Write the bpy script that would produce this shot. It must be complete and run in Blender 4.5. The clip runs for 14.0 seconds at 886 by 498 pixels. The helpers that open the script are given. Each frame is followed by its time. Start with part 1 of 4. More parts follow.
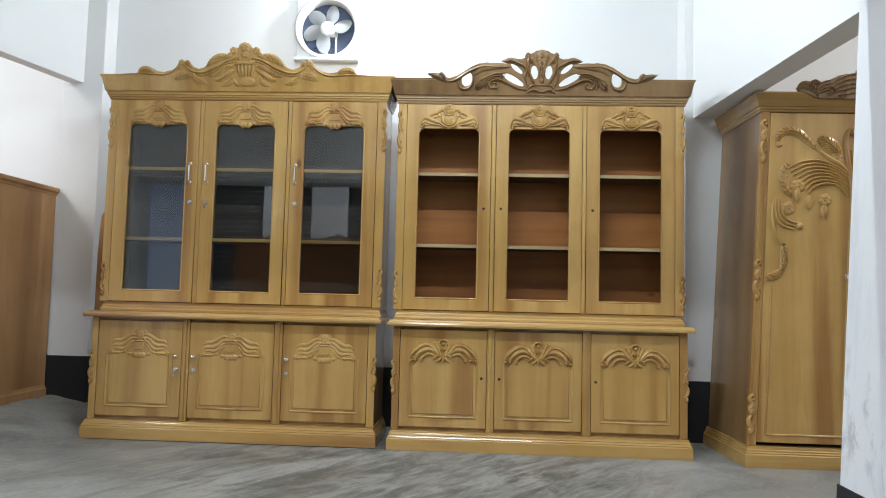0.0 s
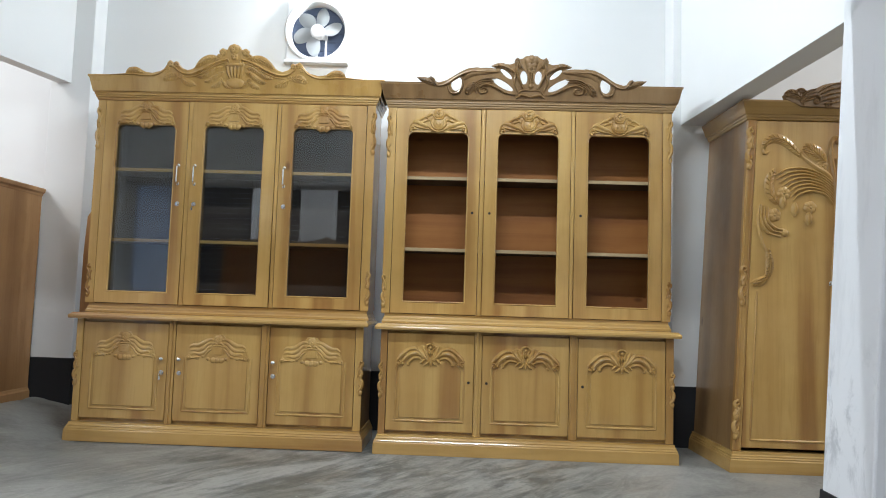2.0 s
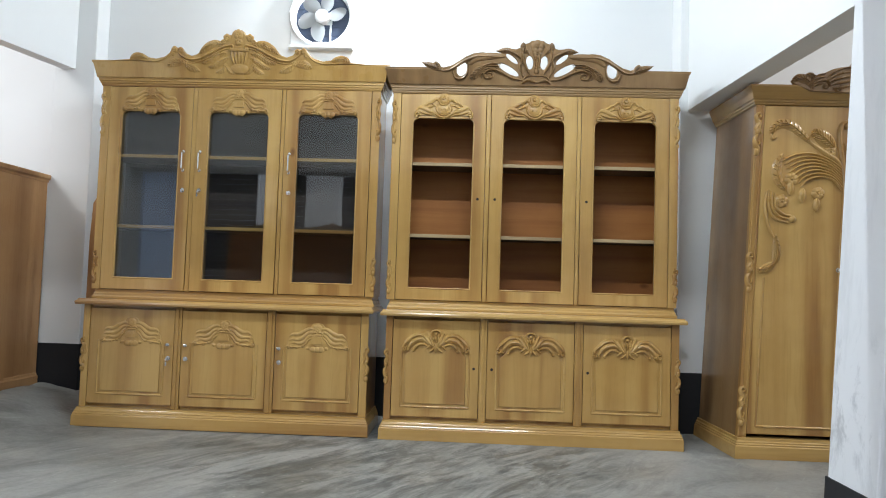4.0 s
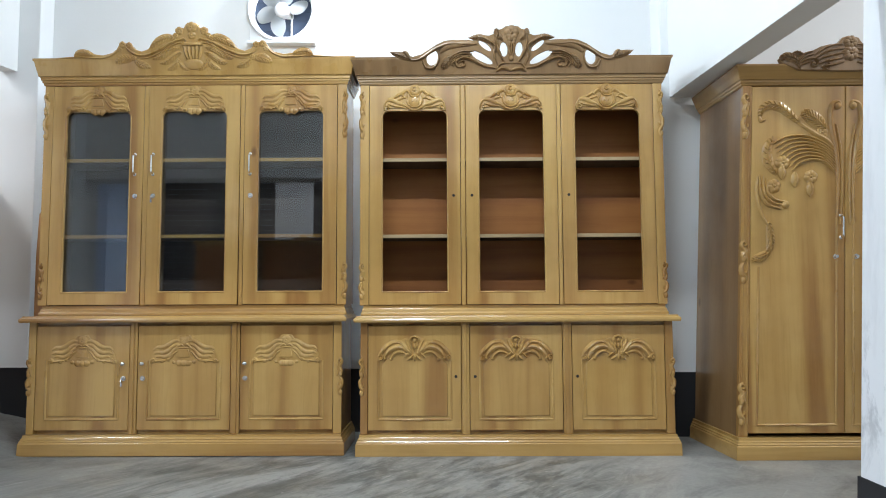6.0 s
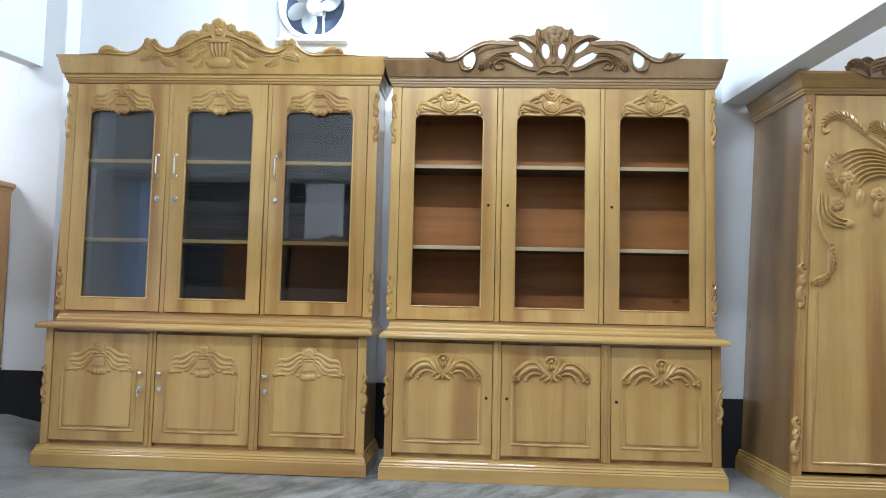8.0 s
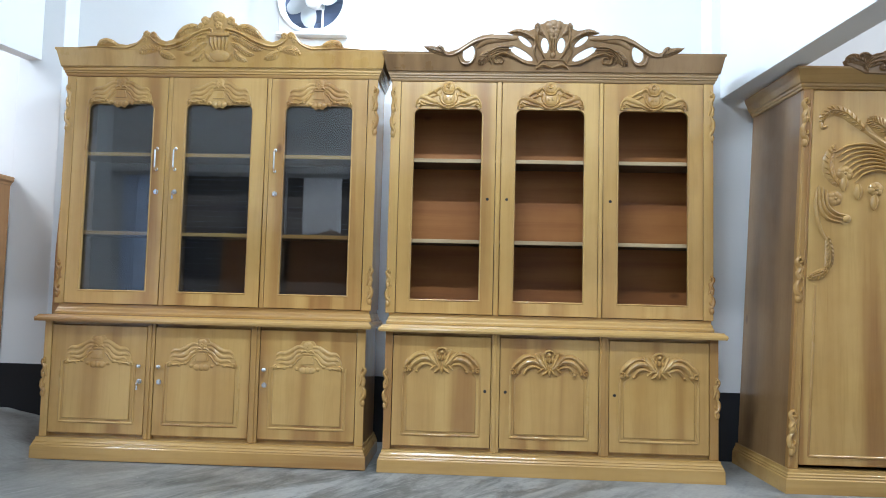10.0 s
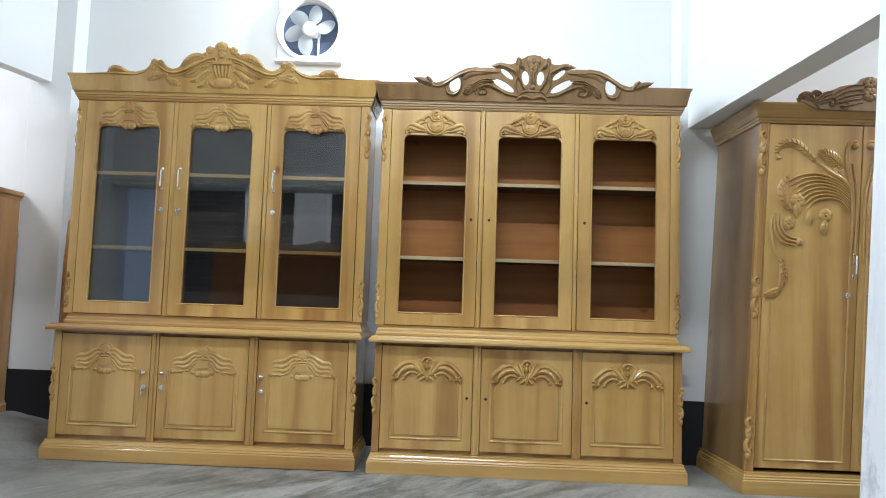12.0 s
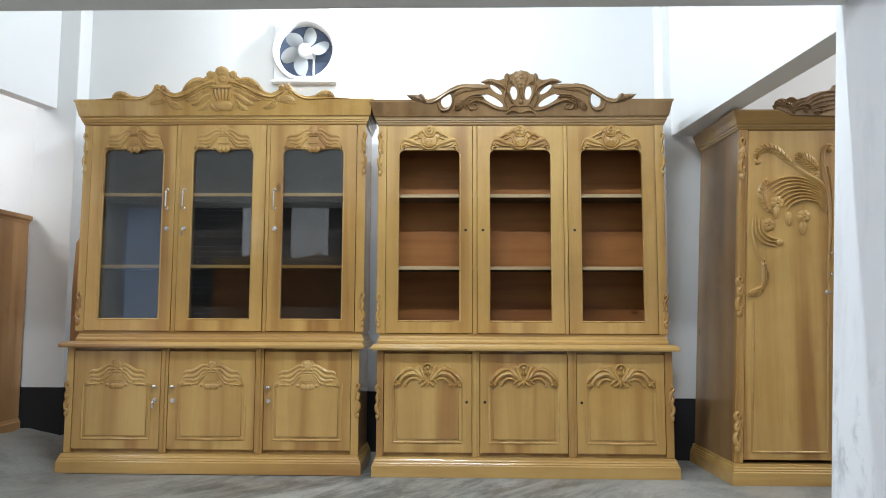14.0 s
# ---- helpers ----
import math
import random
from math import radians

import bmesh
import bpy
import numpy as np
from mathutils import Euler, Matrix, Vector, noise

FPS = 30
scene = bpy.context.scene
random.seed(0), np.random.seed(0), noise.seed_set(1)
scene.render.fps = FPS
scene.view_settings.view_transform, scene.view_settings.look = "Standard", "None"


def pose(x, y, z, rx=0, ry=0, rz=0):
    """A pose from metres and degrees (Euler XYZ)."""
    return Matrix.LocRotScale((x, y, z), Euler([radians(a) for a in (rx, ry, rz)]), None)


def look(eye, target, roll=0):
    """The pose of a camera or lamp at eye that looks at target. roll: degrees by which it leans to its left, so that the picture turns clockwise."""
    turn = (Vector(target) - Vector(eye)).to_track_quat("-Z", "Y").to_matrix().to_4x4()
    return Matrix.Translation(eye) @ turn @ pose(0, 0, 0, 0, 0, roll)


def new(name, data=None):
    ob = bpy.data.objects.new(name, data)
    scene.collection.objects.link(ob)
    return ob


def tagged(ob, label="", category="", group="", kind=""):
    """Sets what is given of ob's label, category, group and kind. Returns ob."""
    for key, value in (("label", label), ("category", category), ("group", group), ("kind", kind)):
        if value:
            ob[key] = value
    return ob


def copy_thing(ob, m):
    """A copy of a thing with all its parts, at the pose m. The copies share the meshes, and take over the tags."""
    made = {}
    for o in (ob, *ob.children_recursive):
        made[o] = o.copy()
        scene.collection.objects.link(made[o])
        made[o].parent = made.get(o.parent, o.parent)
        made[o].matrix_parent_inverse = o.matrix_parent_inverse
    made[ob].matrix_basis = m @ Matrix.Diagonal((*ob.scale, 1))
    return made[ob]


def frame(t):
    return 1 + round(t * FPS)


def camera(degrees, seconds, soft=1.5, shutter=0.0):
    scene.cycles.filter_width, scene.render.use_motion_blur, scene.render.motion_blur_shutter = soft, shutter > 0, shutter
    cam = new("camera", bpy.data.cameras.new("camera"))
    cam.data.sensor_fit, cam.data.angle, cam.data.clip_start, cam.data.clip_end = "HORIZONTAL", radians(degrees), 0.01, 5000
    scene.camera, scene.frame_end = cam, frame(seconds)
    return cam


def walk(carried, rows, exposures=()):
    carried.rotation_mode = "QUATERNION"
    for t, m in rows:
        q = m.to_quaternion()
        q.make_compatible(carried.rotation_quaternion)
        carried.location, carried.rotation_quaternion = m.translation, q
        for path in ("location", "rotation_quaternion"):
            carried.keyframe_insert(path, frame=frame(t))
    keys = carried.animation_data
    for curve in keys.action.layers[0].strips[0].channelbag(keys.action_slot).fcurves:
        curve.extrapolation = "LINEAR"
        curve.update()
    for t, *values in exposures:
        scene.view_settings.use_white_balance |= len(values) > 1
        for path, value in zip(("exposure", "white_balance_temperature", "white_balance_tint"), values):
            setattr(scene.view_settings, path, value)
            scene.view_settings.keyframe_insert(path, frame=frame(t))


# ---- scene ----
cam = camera(64.3, 14.0, soft=1.0)
PATH = [
    (0, (0.534, -4.238, 0.905), (0.43, -2.246, 1.045), 1.4),
    (0.5, (0.536, -4.233, 0.904), (0.434, -2.241, 1.042), 1.6),
    (1, (0.543, -4.237, 0.903), (0.442, -2.244, 1.037), 1.6),
    (1.5, (0.53, -4.242, 0.889), (0.464, -2.251, 1.067), 2.0),
    (2, (0.536, -4.241, 0.905), (0.464, -2.248, 1.057), 1.8),
    (2.5, (0.536, -4.24, 0.905), (0.461, -2.246, 1.038), 1.7),
    (5, (0.539, -4.212, 0.91), (0.447, -2.217, 1.019), 1.9),
    (5.5, (0.537, -4.109, 0.896), (0.49, -2.114, 1.039), 0.9),
    (6, (0.524, -3.952, 0.848), (0.507, -1.957, 0.998), -0.3),
    (6.5, (0.511, -3.813, 0.884), (0.461, -1.816, 0.974), -0.5),
    (7, (0.51, -3.756, 0.915), (0.419, -1.764, 1.063), 0.7),
    (7.5, (0.508, -3.726, 0.932), (0.433, -1.73, 1.045), 0.3),
    (8, (0.506, -3.733, 0.949), (0.404, -1.741, 1.09), 1.3),
    (10.5, (0.495, -3.748, 0.932), (0.408, -1.754, 1.062), 1.5),
    (11, (0.494, -3.818, 0.932), (0.421, -1.825, 1.085), 1.6),
    (11.5, (0.497, -3.926, 0.909), (0.409, -1.931, 1.026), 1.5),
    (12, (0.518, -4.04, 0.965), (0.458, -2.047, 1.12), 1.9),
    (12.5, (0.519, -4.14, 1.006), (0.456, -2.144, 1.135), -0.1),
    (13, (0.514, -4.209, 1.004), (0.522, -2.215, 1.16), -0.2),
    (13.5, (0.506, -4.223, 0.986), (0.449, -2.229, 1.126), 0.2),
    (14, (0.520, -4.21, 0.963), (0.471, -2.219, 1.141), 0.2),
]
walk(cam, [(t, look(eye, target, roll)) for t, eye, target, roll in PATH], [(0, -0.30, 6250, 9), (2.5, -0.30, 6250, 9), (5, -0.25, 6150, 9), (6, -0.2, 6000, 8), (6.5, -0.01, 5700, 8), (8, 0.05, 5580, 8), (10.5, 0.05, 5580, 8), (12, -0.09, 6000, 8), (14, -0.17, 6200, 9)])

# ---- light ----
world = bpy.data.worlds.new("world")
scene.world = world
world.use_nodes = True
world.node_tree.nodes["Background"].inputs[0].default_value = (0.6, 0.75, 1.0, 1)
world.node_tree.nodes["Background"].inputs[1].default_value = 0.05


def area_lamp(name, m, sx, sy, watts, colour):
    data = bpy.data.lights.new(name, "AREA")
    data.shape, data.size, data.size_y, data.energy, data.color = "RECTANGLE", sx, sy, watts, colour
    ob = new(name, data)
    ob.matrix_world = m
    return ob


bulb = bpy.data.lights.new("bulb_light", "POINT")
bulb.energy, bulb.shadow_soft_size, bulb.color = 70, 0.035, (0.93, 0.97, 1.0)
new("bulb_light", bulb).location = (-0.20, 0.575, 3.17)
COOL = (0.95, 0.97, 1.0)
area_lamp("bay_tube_light", look((0.40, -1.78, 3.28), (0.40, -0.2, 1.3)), 1.5, 0.05, 64, (0.86, 0.95, 1.0))
area_lamp("hall_light", look((-0.15, -6.3, 3.6), (-0.15, -6.2, 0)), 0.7, 0.4, 160, COOL)
area_lamp("hall_light", look((-4.7, -5.9, 3.6), (-4.7, -5.8, 0)), 1.2, 0.4, 220, COOL)
# two unseen lamps, added to brighten the walls of the neighbouring bays
area_lamp("side_bay_light", look((4.2, -0.9, 3.5), (4.0, -0.6, 0)), 1.2, 0.15, 60, (1.0, 0.97, 0.94))
area_lamp("side_bay_light", look((-4.2, -0.9, 3.5), (-4.0, -0.6, 0)), 1.6, 0.6, 86, (1.0, 0.97, 0.94))

# ---- materials ----


def material(name, roughness=0.5, metallic=0.0):
    m = bpy.data.materials.new(name)
    m.use_nodes = True
    b = m.node_tree.nodes["Principled BSDF"]
    b.inputs["Roughness"].default_value, b.inputs["Metallic"].default_value = roughness, metallic
    return m, m.node_tree, b


def node(tree, kind, **inputs):
    n = tree.nodes.new(kind)
    for key, value in inputs.items():
        n.inputs[key.replace("_", " ")].default_value = value
    return n


def coords(tree, scale=(1, 1, 1), spread=0.0):
    """Object coordinates, stretched, and shifted from object to object."""
    tc = tree.nodes.new("ShaderNodeTexCoord")
    mp = tree.nodes.new("ShaderNodeMapping")
    mp.inputs["Scale"].default_value = scale
    tree.links.new(tc.outputs["Object"], mp.inputs["Vector"])
    if spread:
        info = tree.nodes.new("ShaderNodeObjectInfo")
        mul = node(tree, "ShaderNodeMath")
        mul.operation = "MULTIPLY"
        mul.inputs[1].default_value = spread
        tree.links.new(info.outputs["Random"], mul.inputs[0])
        tree.links.new(mul.outputs[0], mp.inputs["Location"])
    return mp.outputs["Vector"]


def noise_of(tree, vector, scale, detail=4.0, rough=0.55, distortion=0.0):
    n = node(tree, "ShaderNodeTexNoise", Scale=scale, Detail=detail, Roughness=rough, Distortion=distortion)
    tree.links.new(vector, n.inputs["Vector"])
    return n.outputs["Fac"]


def ramp(tree, fac, *stops):
    r = tree.nodes.new("ShaderNodeValToRGB")
    e = r.color_ramp.elements
    while len(e) < len(stops):
        e.new(0.5)
    for el, (p, c) in zip(e, stops):
        el.position, el.color = p, (*c, 1) if len(c) == 3 else c
    tree.links.new(fac, r.inputs["Fac"])
    return r.outputs["Color"]


def mix(tree, fac, a, b, mode="MIX"):
    m = tree.nodes.new("ShaderNodeMix")
    m.data_type, m.blend_type = "RGBA", mode
    for value, index in ((fac, 0), (a, 6), (b, 7)):
        if isinstance(value, (int, float)):
            m.inputs[index].default_value = value
        elif isinstance(value, tuple):
            m.inputs[index].default_value = (*value, 1)
        else:
            tree.links.new(value, m.inputs[index])
    return m.outputs[2]


def bump(tree, b, height, strength, distance):
    n = node(tree, "ShaderNodeBump", Strength=strength, Distance=distance)
    tree.links.new(height, n.inputs["Height"])
    tree.links.new(n.outputs["Normal"], b.inputs["Normal"])


def wood(name, light, mid, dark, along="z", rough=0.34, coat=0.9, gloss=0.09):
    m, t, b = material(name, rough)
    stretch = {"z": (9, 9, 0.5), "x": (0.5, 9, 9), "y": (9, 0.5, 9)}[along]
    wide = {"z": (9, 4, 0.30), "x": (0.30, 4, 9), "y": (4, 0.30, 9)}[along]
    v, w, plain = coords(t, stretch, 7.0), coords(t, wide, 3.0), coords(t, (1, 1, 1), 2.0)
    boards = noise_of(t, w, 0.9, 1.5, 0.45, 0.5)
    grain = noise_of(t, v, 4.0, 6.0, 0.6, 1.1)
    colour = ramp(t, boards, (0.33, dark), (0.46, mid), (0.64, light))
    streak = ramp(t, grain, (0.30, (0.66, 0.58, 0.46)), (0.52, (1, 1, 1)))
    colour = mix(t, 0.30, colour, streak, "MULTIPLY")
    # cloudy stain of the lacquer
    cloud = ramp(t, noise_of(t, plain, 3.2, 4.0, 0.6), (0.34, (0.80, 0.74, 0.66)), (0.58, (1, 1, 1)))
    colour = mix(t, 0.45, colour, cloud, "MULTIPLY")
    vor = node(t, "ShaderNodeTexVoronoi", Scale=2.9)
    squash = {"z": (1, 1, 0.55), "x": (0.55, 1, 1), "y": (1, 0.55, 1)}[along]
    t.links.new(coords(t, squash, 5.0), vor.inputs["Vector"])
    knots = ramp(t, vor.outputs["Distance"], (0.02, (0.25, 0.14, 0.06)), (0.06, (1, 1, 1)))
    colour = mix(t, 0.6, colour, knots, "MULTIPLY")
    t.links.new(colour, b.inputs["Base Color"])
    b.inputs["Coat Weight"].default_value, b.inputs["Coat Roughness"].default_value = coat, gloss
    b.inputs["Specular IOR Level"].default_value = 0.25
    r = ramp(t, noise_of(t, plain, 6.0), (0.3, (rough - 0.06,) * 3), (0.7, (rough + 0.12,) * 3))
    t.links.new(r, b.inputs["Roughness"])
    bump(t, b, grain, 0.05, 0.003)
    return m


LIGHT, MID, DARK = (0.52, 0.325, 0.102), (0.455, 0.268, 0.079), (0.325, 0.166, 0.046)
WOOD = wood("lacquered_wood", LIGHT, MID, DARK)
WOOD_X = wood("lacquered_wood_lengthwise", LIGHT, MID, DARK, "x")
CORNICE = wood("golden_cornice_wood", (0.42, 0.255, 0.080), (0.36, 0.21, 0.064), (0.25, 0.138, 0.042), "x", coat=0.9)
CREST_X = wood("dark_cornice_wood", (0.32, 0.20, 0.085), (0.275, 0.165, 0.067), (0.20, 0.115, 0.045), "x", coat=0.7)
CARVED = wood("carved_wood", (0.52, 0.325, 0.104), (0.455, 0.27, 0.083), (0.345, 0.18, 0.051), rough=0.28, coat=1.0, gloss=0.05)
CREST = wood("dark_carved_wood", (0.27, 0.165, 0.075), (0.23, 0.135, 0.058), (0.165, 0.095, 0.040), rough=0.28, coat=0.6, gloss=0.06)
BACK = wood("stained_back_board", (0.41, 0.165, 0.044), (0.35, 0.137, 0.035), (0.26, 0.096, 0.026), "x", 0.5, 0.05)
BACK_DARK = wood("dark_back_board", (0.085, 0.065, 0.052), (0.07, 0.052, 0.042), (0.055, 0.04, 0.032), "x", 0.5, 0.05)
# dark colour holds the shade inside the cases, where bounced light would lift it
INNER = wood("shade_toned_inside", (0.12, 0.075, 0.038), (0.10, 0.060, 0.030), (0.075, 0.045, 0.022), rough=0.6, coat=0.0)
PALE = wood("pale_shelf_wood", (0.46, 0.34, 0.19), (0.41, 0.30, 0.165), (0.33, 0.235, 0.125), "x", 0.45, 0.3)
BROWN = wood("brown_side_board", (0.43, 0.245, 0.108), (0.38, 0.208, 0.090), (0.30, 0.155, 0.066), rough=0.45, coat=0.1)


def plaster(name, colour, stain=0.0):
    m, t, b = material(name, 0.75)
    v = coords(t)
    soft = ramp(t, noise_of(t, v, 0.8, 3.0), (0.3, tuple(c * 0.94 for c in colour)), (0.7, colour))
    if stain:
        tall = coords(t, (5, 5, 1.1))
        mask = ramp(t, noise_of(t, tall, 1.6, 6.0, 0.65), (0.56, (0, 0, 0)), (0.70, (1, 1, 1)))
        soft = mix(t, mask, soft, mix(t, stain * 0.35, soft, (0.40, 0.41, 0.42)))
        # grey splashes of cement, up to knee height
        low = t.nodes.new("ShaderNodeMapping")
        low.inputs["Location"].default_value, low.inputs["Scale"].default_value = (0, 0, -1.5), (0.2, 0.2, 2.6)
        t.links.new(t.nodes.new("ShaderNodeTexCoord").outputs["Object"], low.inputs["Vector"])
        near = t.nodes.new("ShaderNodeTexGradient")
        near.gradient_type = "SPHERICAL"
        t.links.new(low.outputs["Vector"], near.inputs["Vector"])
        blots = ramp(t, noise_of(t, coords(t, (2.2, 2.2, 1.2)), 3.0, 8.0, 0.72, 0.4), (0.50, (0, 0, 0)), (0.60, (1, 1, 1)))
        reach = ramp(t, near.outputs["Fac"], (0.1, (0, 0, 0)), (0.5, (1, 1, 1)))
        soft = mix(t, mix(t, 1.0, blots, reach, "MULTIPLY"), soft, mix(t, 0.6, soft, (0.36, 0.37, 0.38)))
    t.links.new(soft, b.inputs["Base Color"])
    bump(t, b, noise_of(t, v, 55.0, 5.0), 0.15, 0.002)
    return m


WALL = plaster("white_painted_plaster", (0.80, 0.81, 0.81))
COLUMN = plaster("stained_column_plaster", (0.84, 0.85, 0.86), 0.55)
# blue put into hall walls out of view, to tint the glass reflections
WALL_BLUE = plaster("blue_tinted_plaster", (0.66, 0.75, 0.90))
BLACK = plaster("black_skirting_paint", (0.012, 0.013, 0.016))
PLASTIC, _t, _b = material("white_plastic", 0.35)
_b.inputs["Base Color"].default_value = (0.78, 0.79, 0.80, 1)
CHROME, _t, _b = material("chrome", 0.18, 1.0)
_b.inputs["Base Color"].default_value = (0.82, 0.82, 0.80, 1)
DARKHOLE, _t, _b = material("dark_hole", 0.8)
_b.inputs["Base Color"].default_value = (0.012, 0.009, 0.007, 1)
# navy stands for the night dark behind the exhaust fan
NAVY, _t, _b = material("dark_blue_backing", 0.5)
_b.inputs["Base Color"].default_value = (0.05, 0.07, 0.12, 1)
GLASS = bpy.data.materials.new("clear_glass")
GLASS.use_nodes = True
_t = GLASS.node_tree
_mix, _see, _gloss = (_t.nodes.new("ShaderNode" + k) for k in ("MixShader", "BsdfTransparent", "BsdfGlossy"))
_fresnel = node(_t, "ShaderNodeFresnel", IOR=1.72)
_gloss.inputs["Roughness"].default_value = 0.0
_see.inputs["Color"].default_value = (0.90, 0.93, 0.94, 1)
_t.links.new(_fresnel.outputs[0], _mix.inputs[0])
_t.links.new(_see.outputs[0], _mix.inputs[1])
_t.links.new(_gloss.outputs[0], _mix.inputs[2])
_t.links.new(_mix.outputs[0], _t.nodes["Material Output"].inputs["Surface"])
_t.nodes.remove(_t.nodes["Principled BSDF"])
LAMP, _t, _b = material("lit_lamp", 0.5)
_b.inputs["Emission Color"].default_value, _b.inputs["Emission Strength"].default_value = (0.95, 0.98, 1, 1), 12.0


def concrete():
    m, t, b = material("worn_concrete", 0.45)
    v = coords(t)
    turn = t.nodes.new("ShaderNodeMapping")
    turn.inputs["Rotation"].default_value = (0, 0, radians(-57))
    t.links.new(v, turn.inputs["Vector"])

    def slanted(scale):
        n = t.nodes.new("ShaderNodeMapping")
        n.inputs["Scale"].default_value = scale
        t.links.new(turn.outputs["Vector"], n.inputs["Vector"])
        return n.outputs["Vector"]

    base = ramp(t, noise_of(t, v, 0.9, 6.0, 0.6), (0.32, (0.205, 0.205, 0.19)), (0.5, (0.295, 0.292, 0.27)), (0.68, (0.365, 0.36, 0.335)))
    blot = ramp(t, noise_of(t, slanted((0.7, 1.5, 1)), 2.4, 8.0, 0.68, 0.8), (0.34, (0.42, 0.43, 0.42)), (0.52, (1, 1, 1)))
    colour = mix(t, 0.7, base, blot, "MULTIPLY")
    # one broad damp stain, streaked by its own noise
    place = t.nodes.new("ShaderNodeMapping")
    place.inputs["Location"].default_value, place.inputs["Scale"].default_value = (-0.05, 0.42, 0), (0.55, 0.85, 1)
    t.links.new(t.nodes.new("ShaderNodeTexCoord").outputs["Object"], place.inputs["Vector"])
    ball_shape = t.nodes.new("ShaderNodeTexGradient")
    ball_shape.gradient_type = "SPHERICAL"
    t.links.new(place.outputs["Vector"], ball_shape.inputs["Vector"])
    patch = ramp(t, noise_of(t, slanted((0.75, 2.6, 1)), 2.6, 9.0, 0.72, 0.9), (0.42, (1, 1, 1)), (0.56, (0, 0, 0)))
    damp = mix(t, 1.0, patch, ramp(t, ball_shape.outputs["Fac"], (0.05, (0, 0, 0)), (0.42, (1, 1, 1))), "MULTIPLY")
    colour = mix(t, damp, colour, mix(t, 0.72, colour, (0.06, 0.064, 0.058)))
    # pale scrapes and lime drops
    scrape = ramp(t, noise_of(t, slanted((0.8, 14, 1)), 2.2, 4.0, 0.6), (0.64, (0, 0, 0)), (0.72, (1, 1, 1)))
    colour = mix(t, mix(t, 1.0, scrape, (0.35, 0.35, 0.35), "MULTIPLY"), colour, (0.46, 0.46, 0.44))
    dots = node(t, "ShaderNodeTexVoronoi", Scale=9.0)
    t.links.new(v, dots.inputs["Vector"])
    colour = mix(t, ramp(t, dots.outputs["Distance"], (0.02, (0.6, 0.6, 0.6)), (0.07, (0, 0, 0))), colour, (0.5, 0.5, 0.48))
    speck = ramp(t, noise_of(t, v, 42.0, 3.0), (0.35, (0.82, 0.82, 0.82)), (0.6, (1, 1, 1)))
    t.links.new(mix(t, 0.6, colour, speck, "MULTIPLY"), b.inputs["Base Color"])
    t.links.new(ramp(t, noise_of(t, v, 2.2, 5.0), (0.35, (0.34,) * 3), (0.65, (0.62,) * 3)), b.inputs["Roughness"])
    bump(t, b, noise_of(t, v, 14.0, 8.0), 0.25, 0.01)
    return m


CONCRETE = concrete()

# ---- mesh helpers ----


def part(name, bm, mat, parent=None, label="", smooth=False):
    """Links a bmesh as one mesh object, under a thing or a part where one is given."""
    me = bpy.data.meshes.new(name)
    bm.to_mesh(me)
    bm.free()
    me.materials.append(mat)
    if smooth:
        me.polygons.foreach_set("use_smooth", [True] * len(me.polygons))
        me.set_sharp_from_angle(angle=radians(48))
    ob = new(name, me)
    ob.parent = parent
    return tagged(ob, label)


def box(bm, x0, x1, y0, y1, z0, z1, bevel=0.0):
    vs = [bm.verts.new((x, y, z)) for x in (x0, x1) for y in (y0, y1) for z in (z0, z1)]
    fs = [bm.faces.new([vs[i] for i in q]) for q in ((0, 1, 3, 2), (4, 6, 7, 5), (0, 4, 5, 1), (2, 3, 7, 6), (0, 2, 6, 4), (1, 5, 7, 3))]
    if bevel:
        edges = {e for f in fs for e in f.edges}
        bmesh.ops.bevel(bm, geom=list(edges), offset=bevel, segments=2, affect="EDGES", profile=0.5)
    return bm


def boxes(*args, bevel=0.0):
    bm = bmesh.new()
    for a in args:
        box(bm, *a, bevel=bevel)
    return bm


def cylinder(bm, p, q, r0, r1=None, n=16):
    """A capped cone from p to q."""
    p, q = Vector(p), Vector(q)
    m = Matrix.Translation((p + q) / 2) @ (q - p).to_track_quat("Z", "Y").to_matrix().to_4x4()
    bmesh.ops.create_cone(bm, cap_ends=True, segments=n, radius1=r0, radius2=r0 if r1 is None else r1, depth=(q - p).length, matrix=m)
    return bm


def ball(bm, c, rx, ry, rz, n=10):
    bmesh.ops.create_uvsphere(bm, u_segments=n, v_segments=max(5, n // 2), radius=1, matrix=Matrix.Translation(c) @ Matrix.Diagonal((rx, ry, rz, 1)))
    return bm


def moulding(bm, x0, x1, y0, y1, profile):
    """A moulding round the left, front and right: profile of (outward, height)."""
    rings = [[bm.verts.new(p) for p in ((x0 - o, y1, z), (x0 - o, y0 - o, z), (x1 + o, y0 - o, z), (x1 + o, y1, z))] for o, z in profile]
    for a, b in zip(rings, rings[1:]):
        for k in range(4):
            bm.faces.new((a[k], a[(k + 1) % 4], b[(k + 1) % 4], b[k]))
    bm.faces.new(rings[0][::-1])
    bm.faces.new(rings[-1])
    bmesh.ops.recalc_face_normals(bm, faces=bm.faces)
    bmesh.ops.bevel(bm, geom=bm.edges[:], offset=0.0016, segments=2, affect="EDGES", profile=0.5, clamp_overlap=True)
    return bm


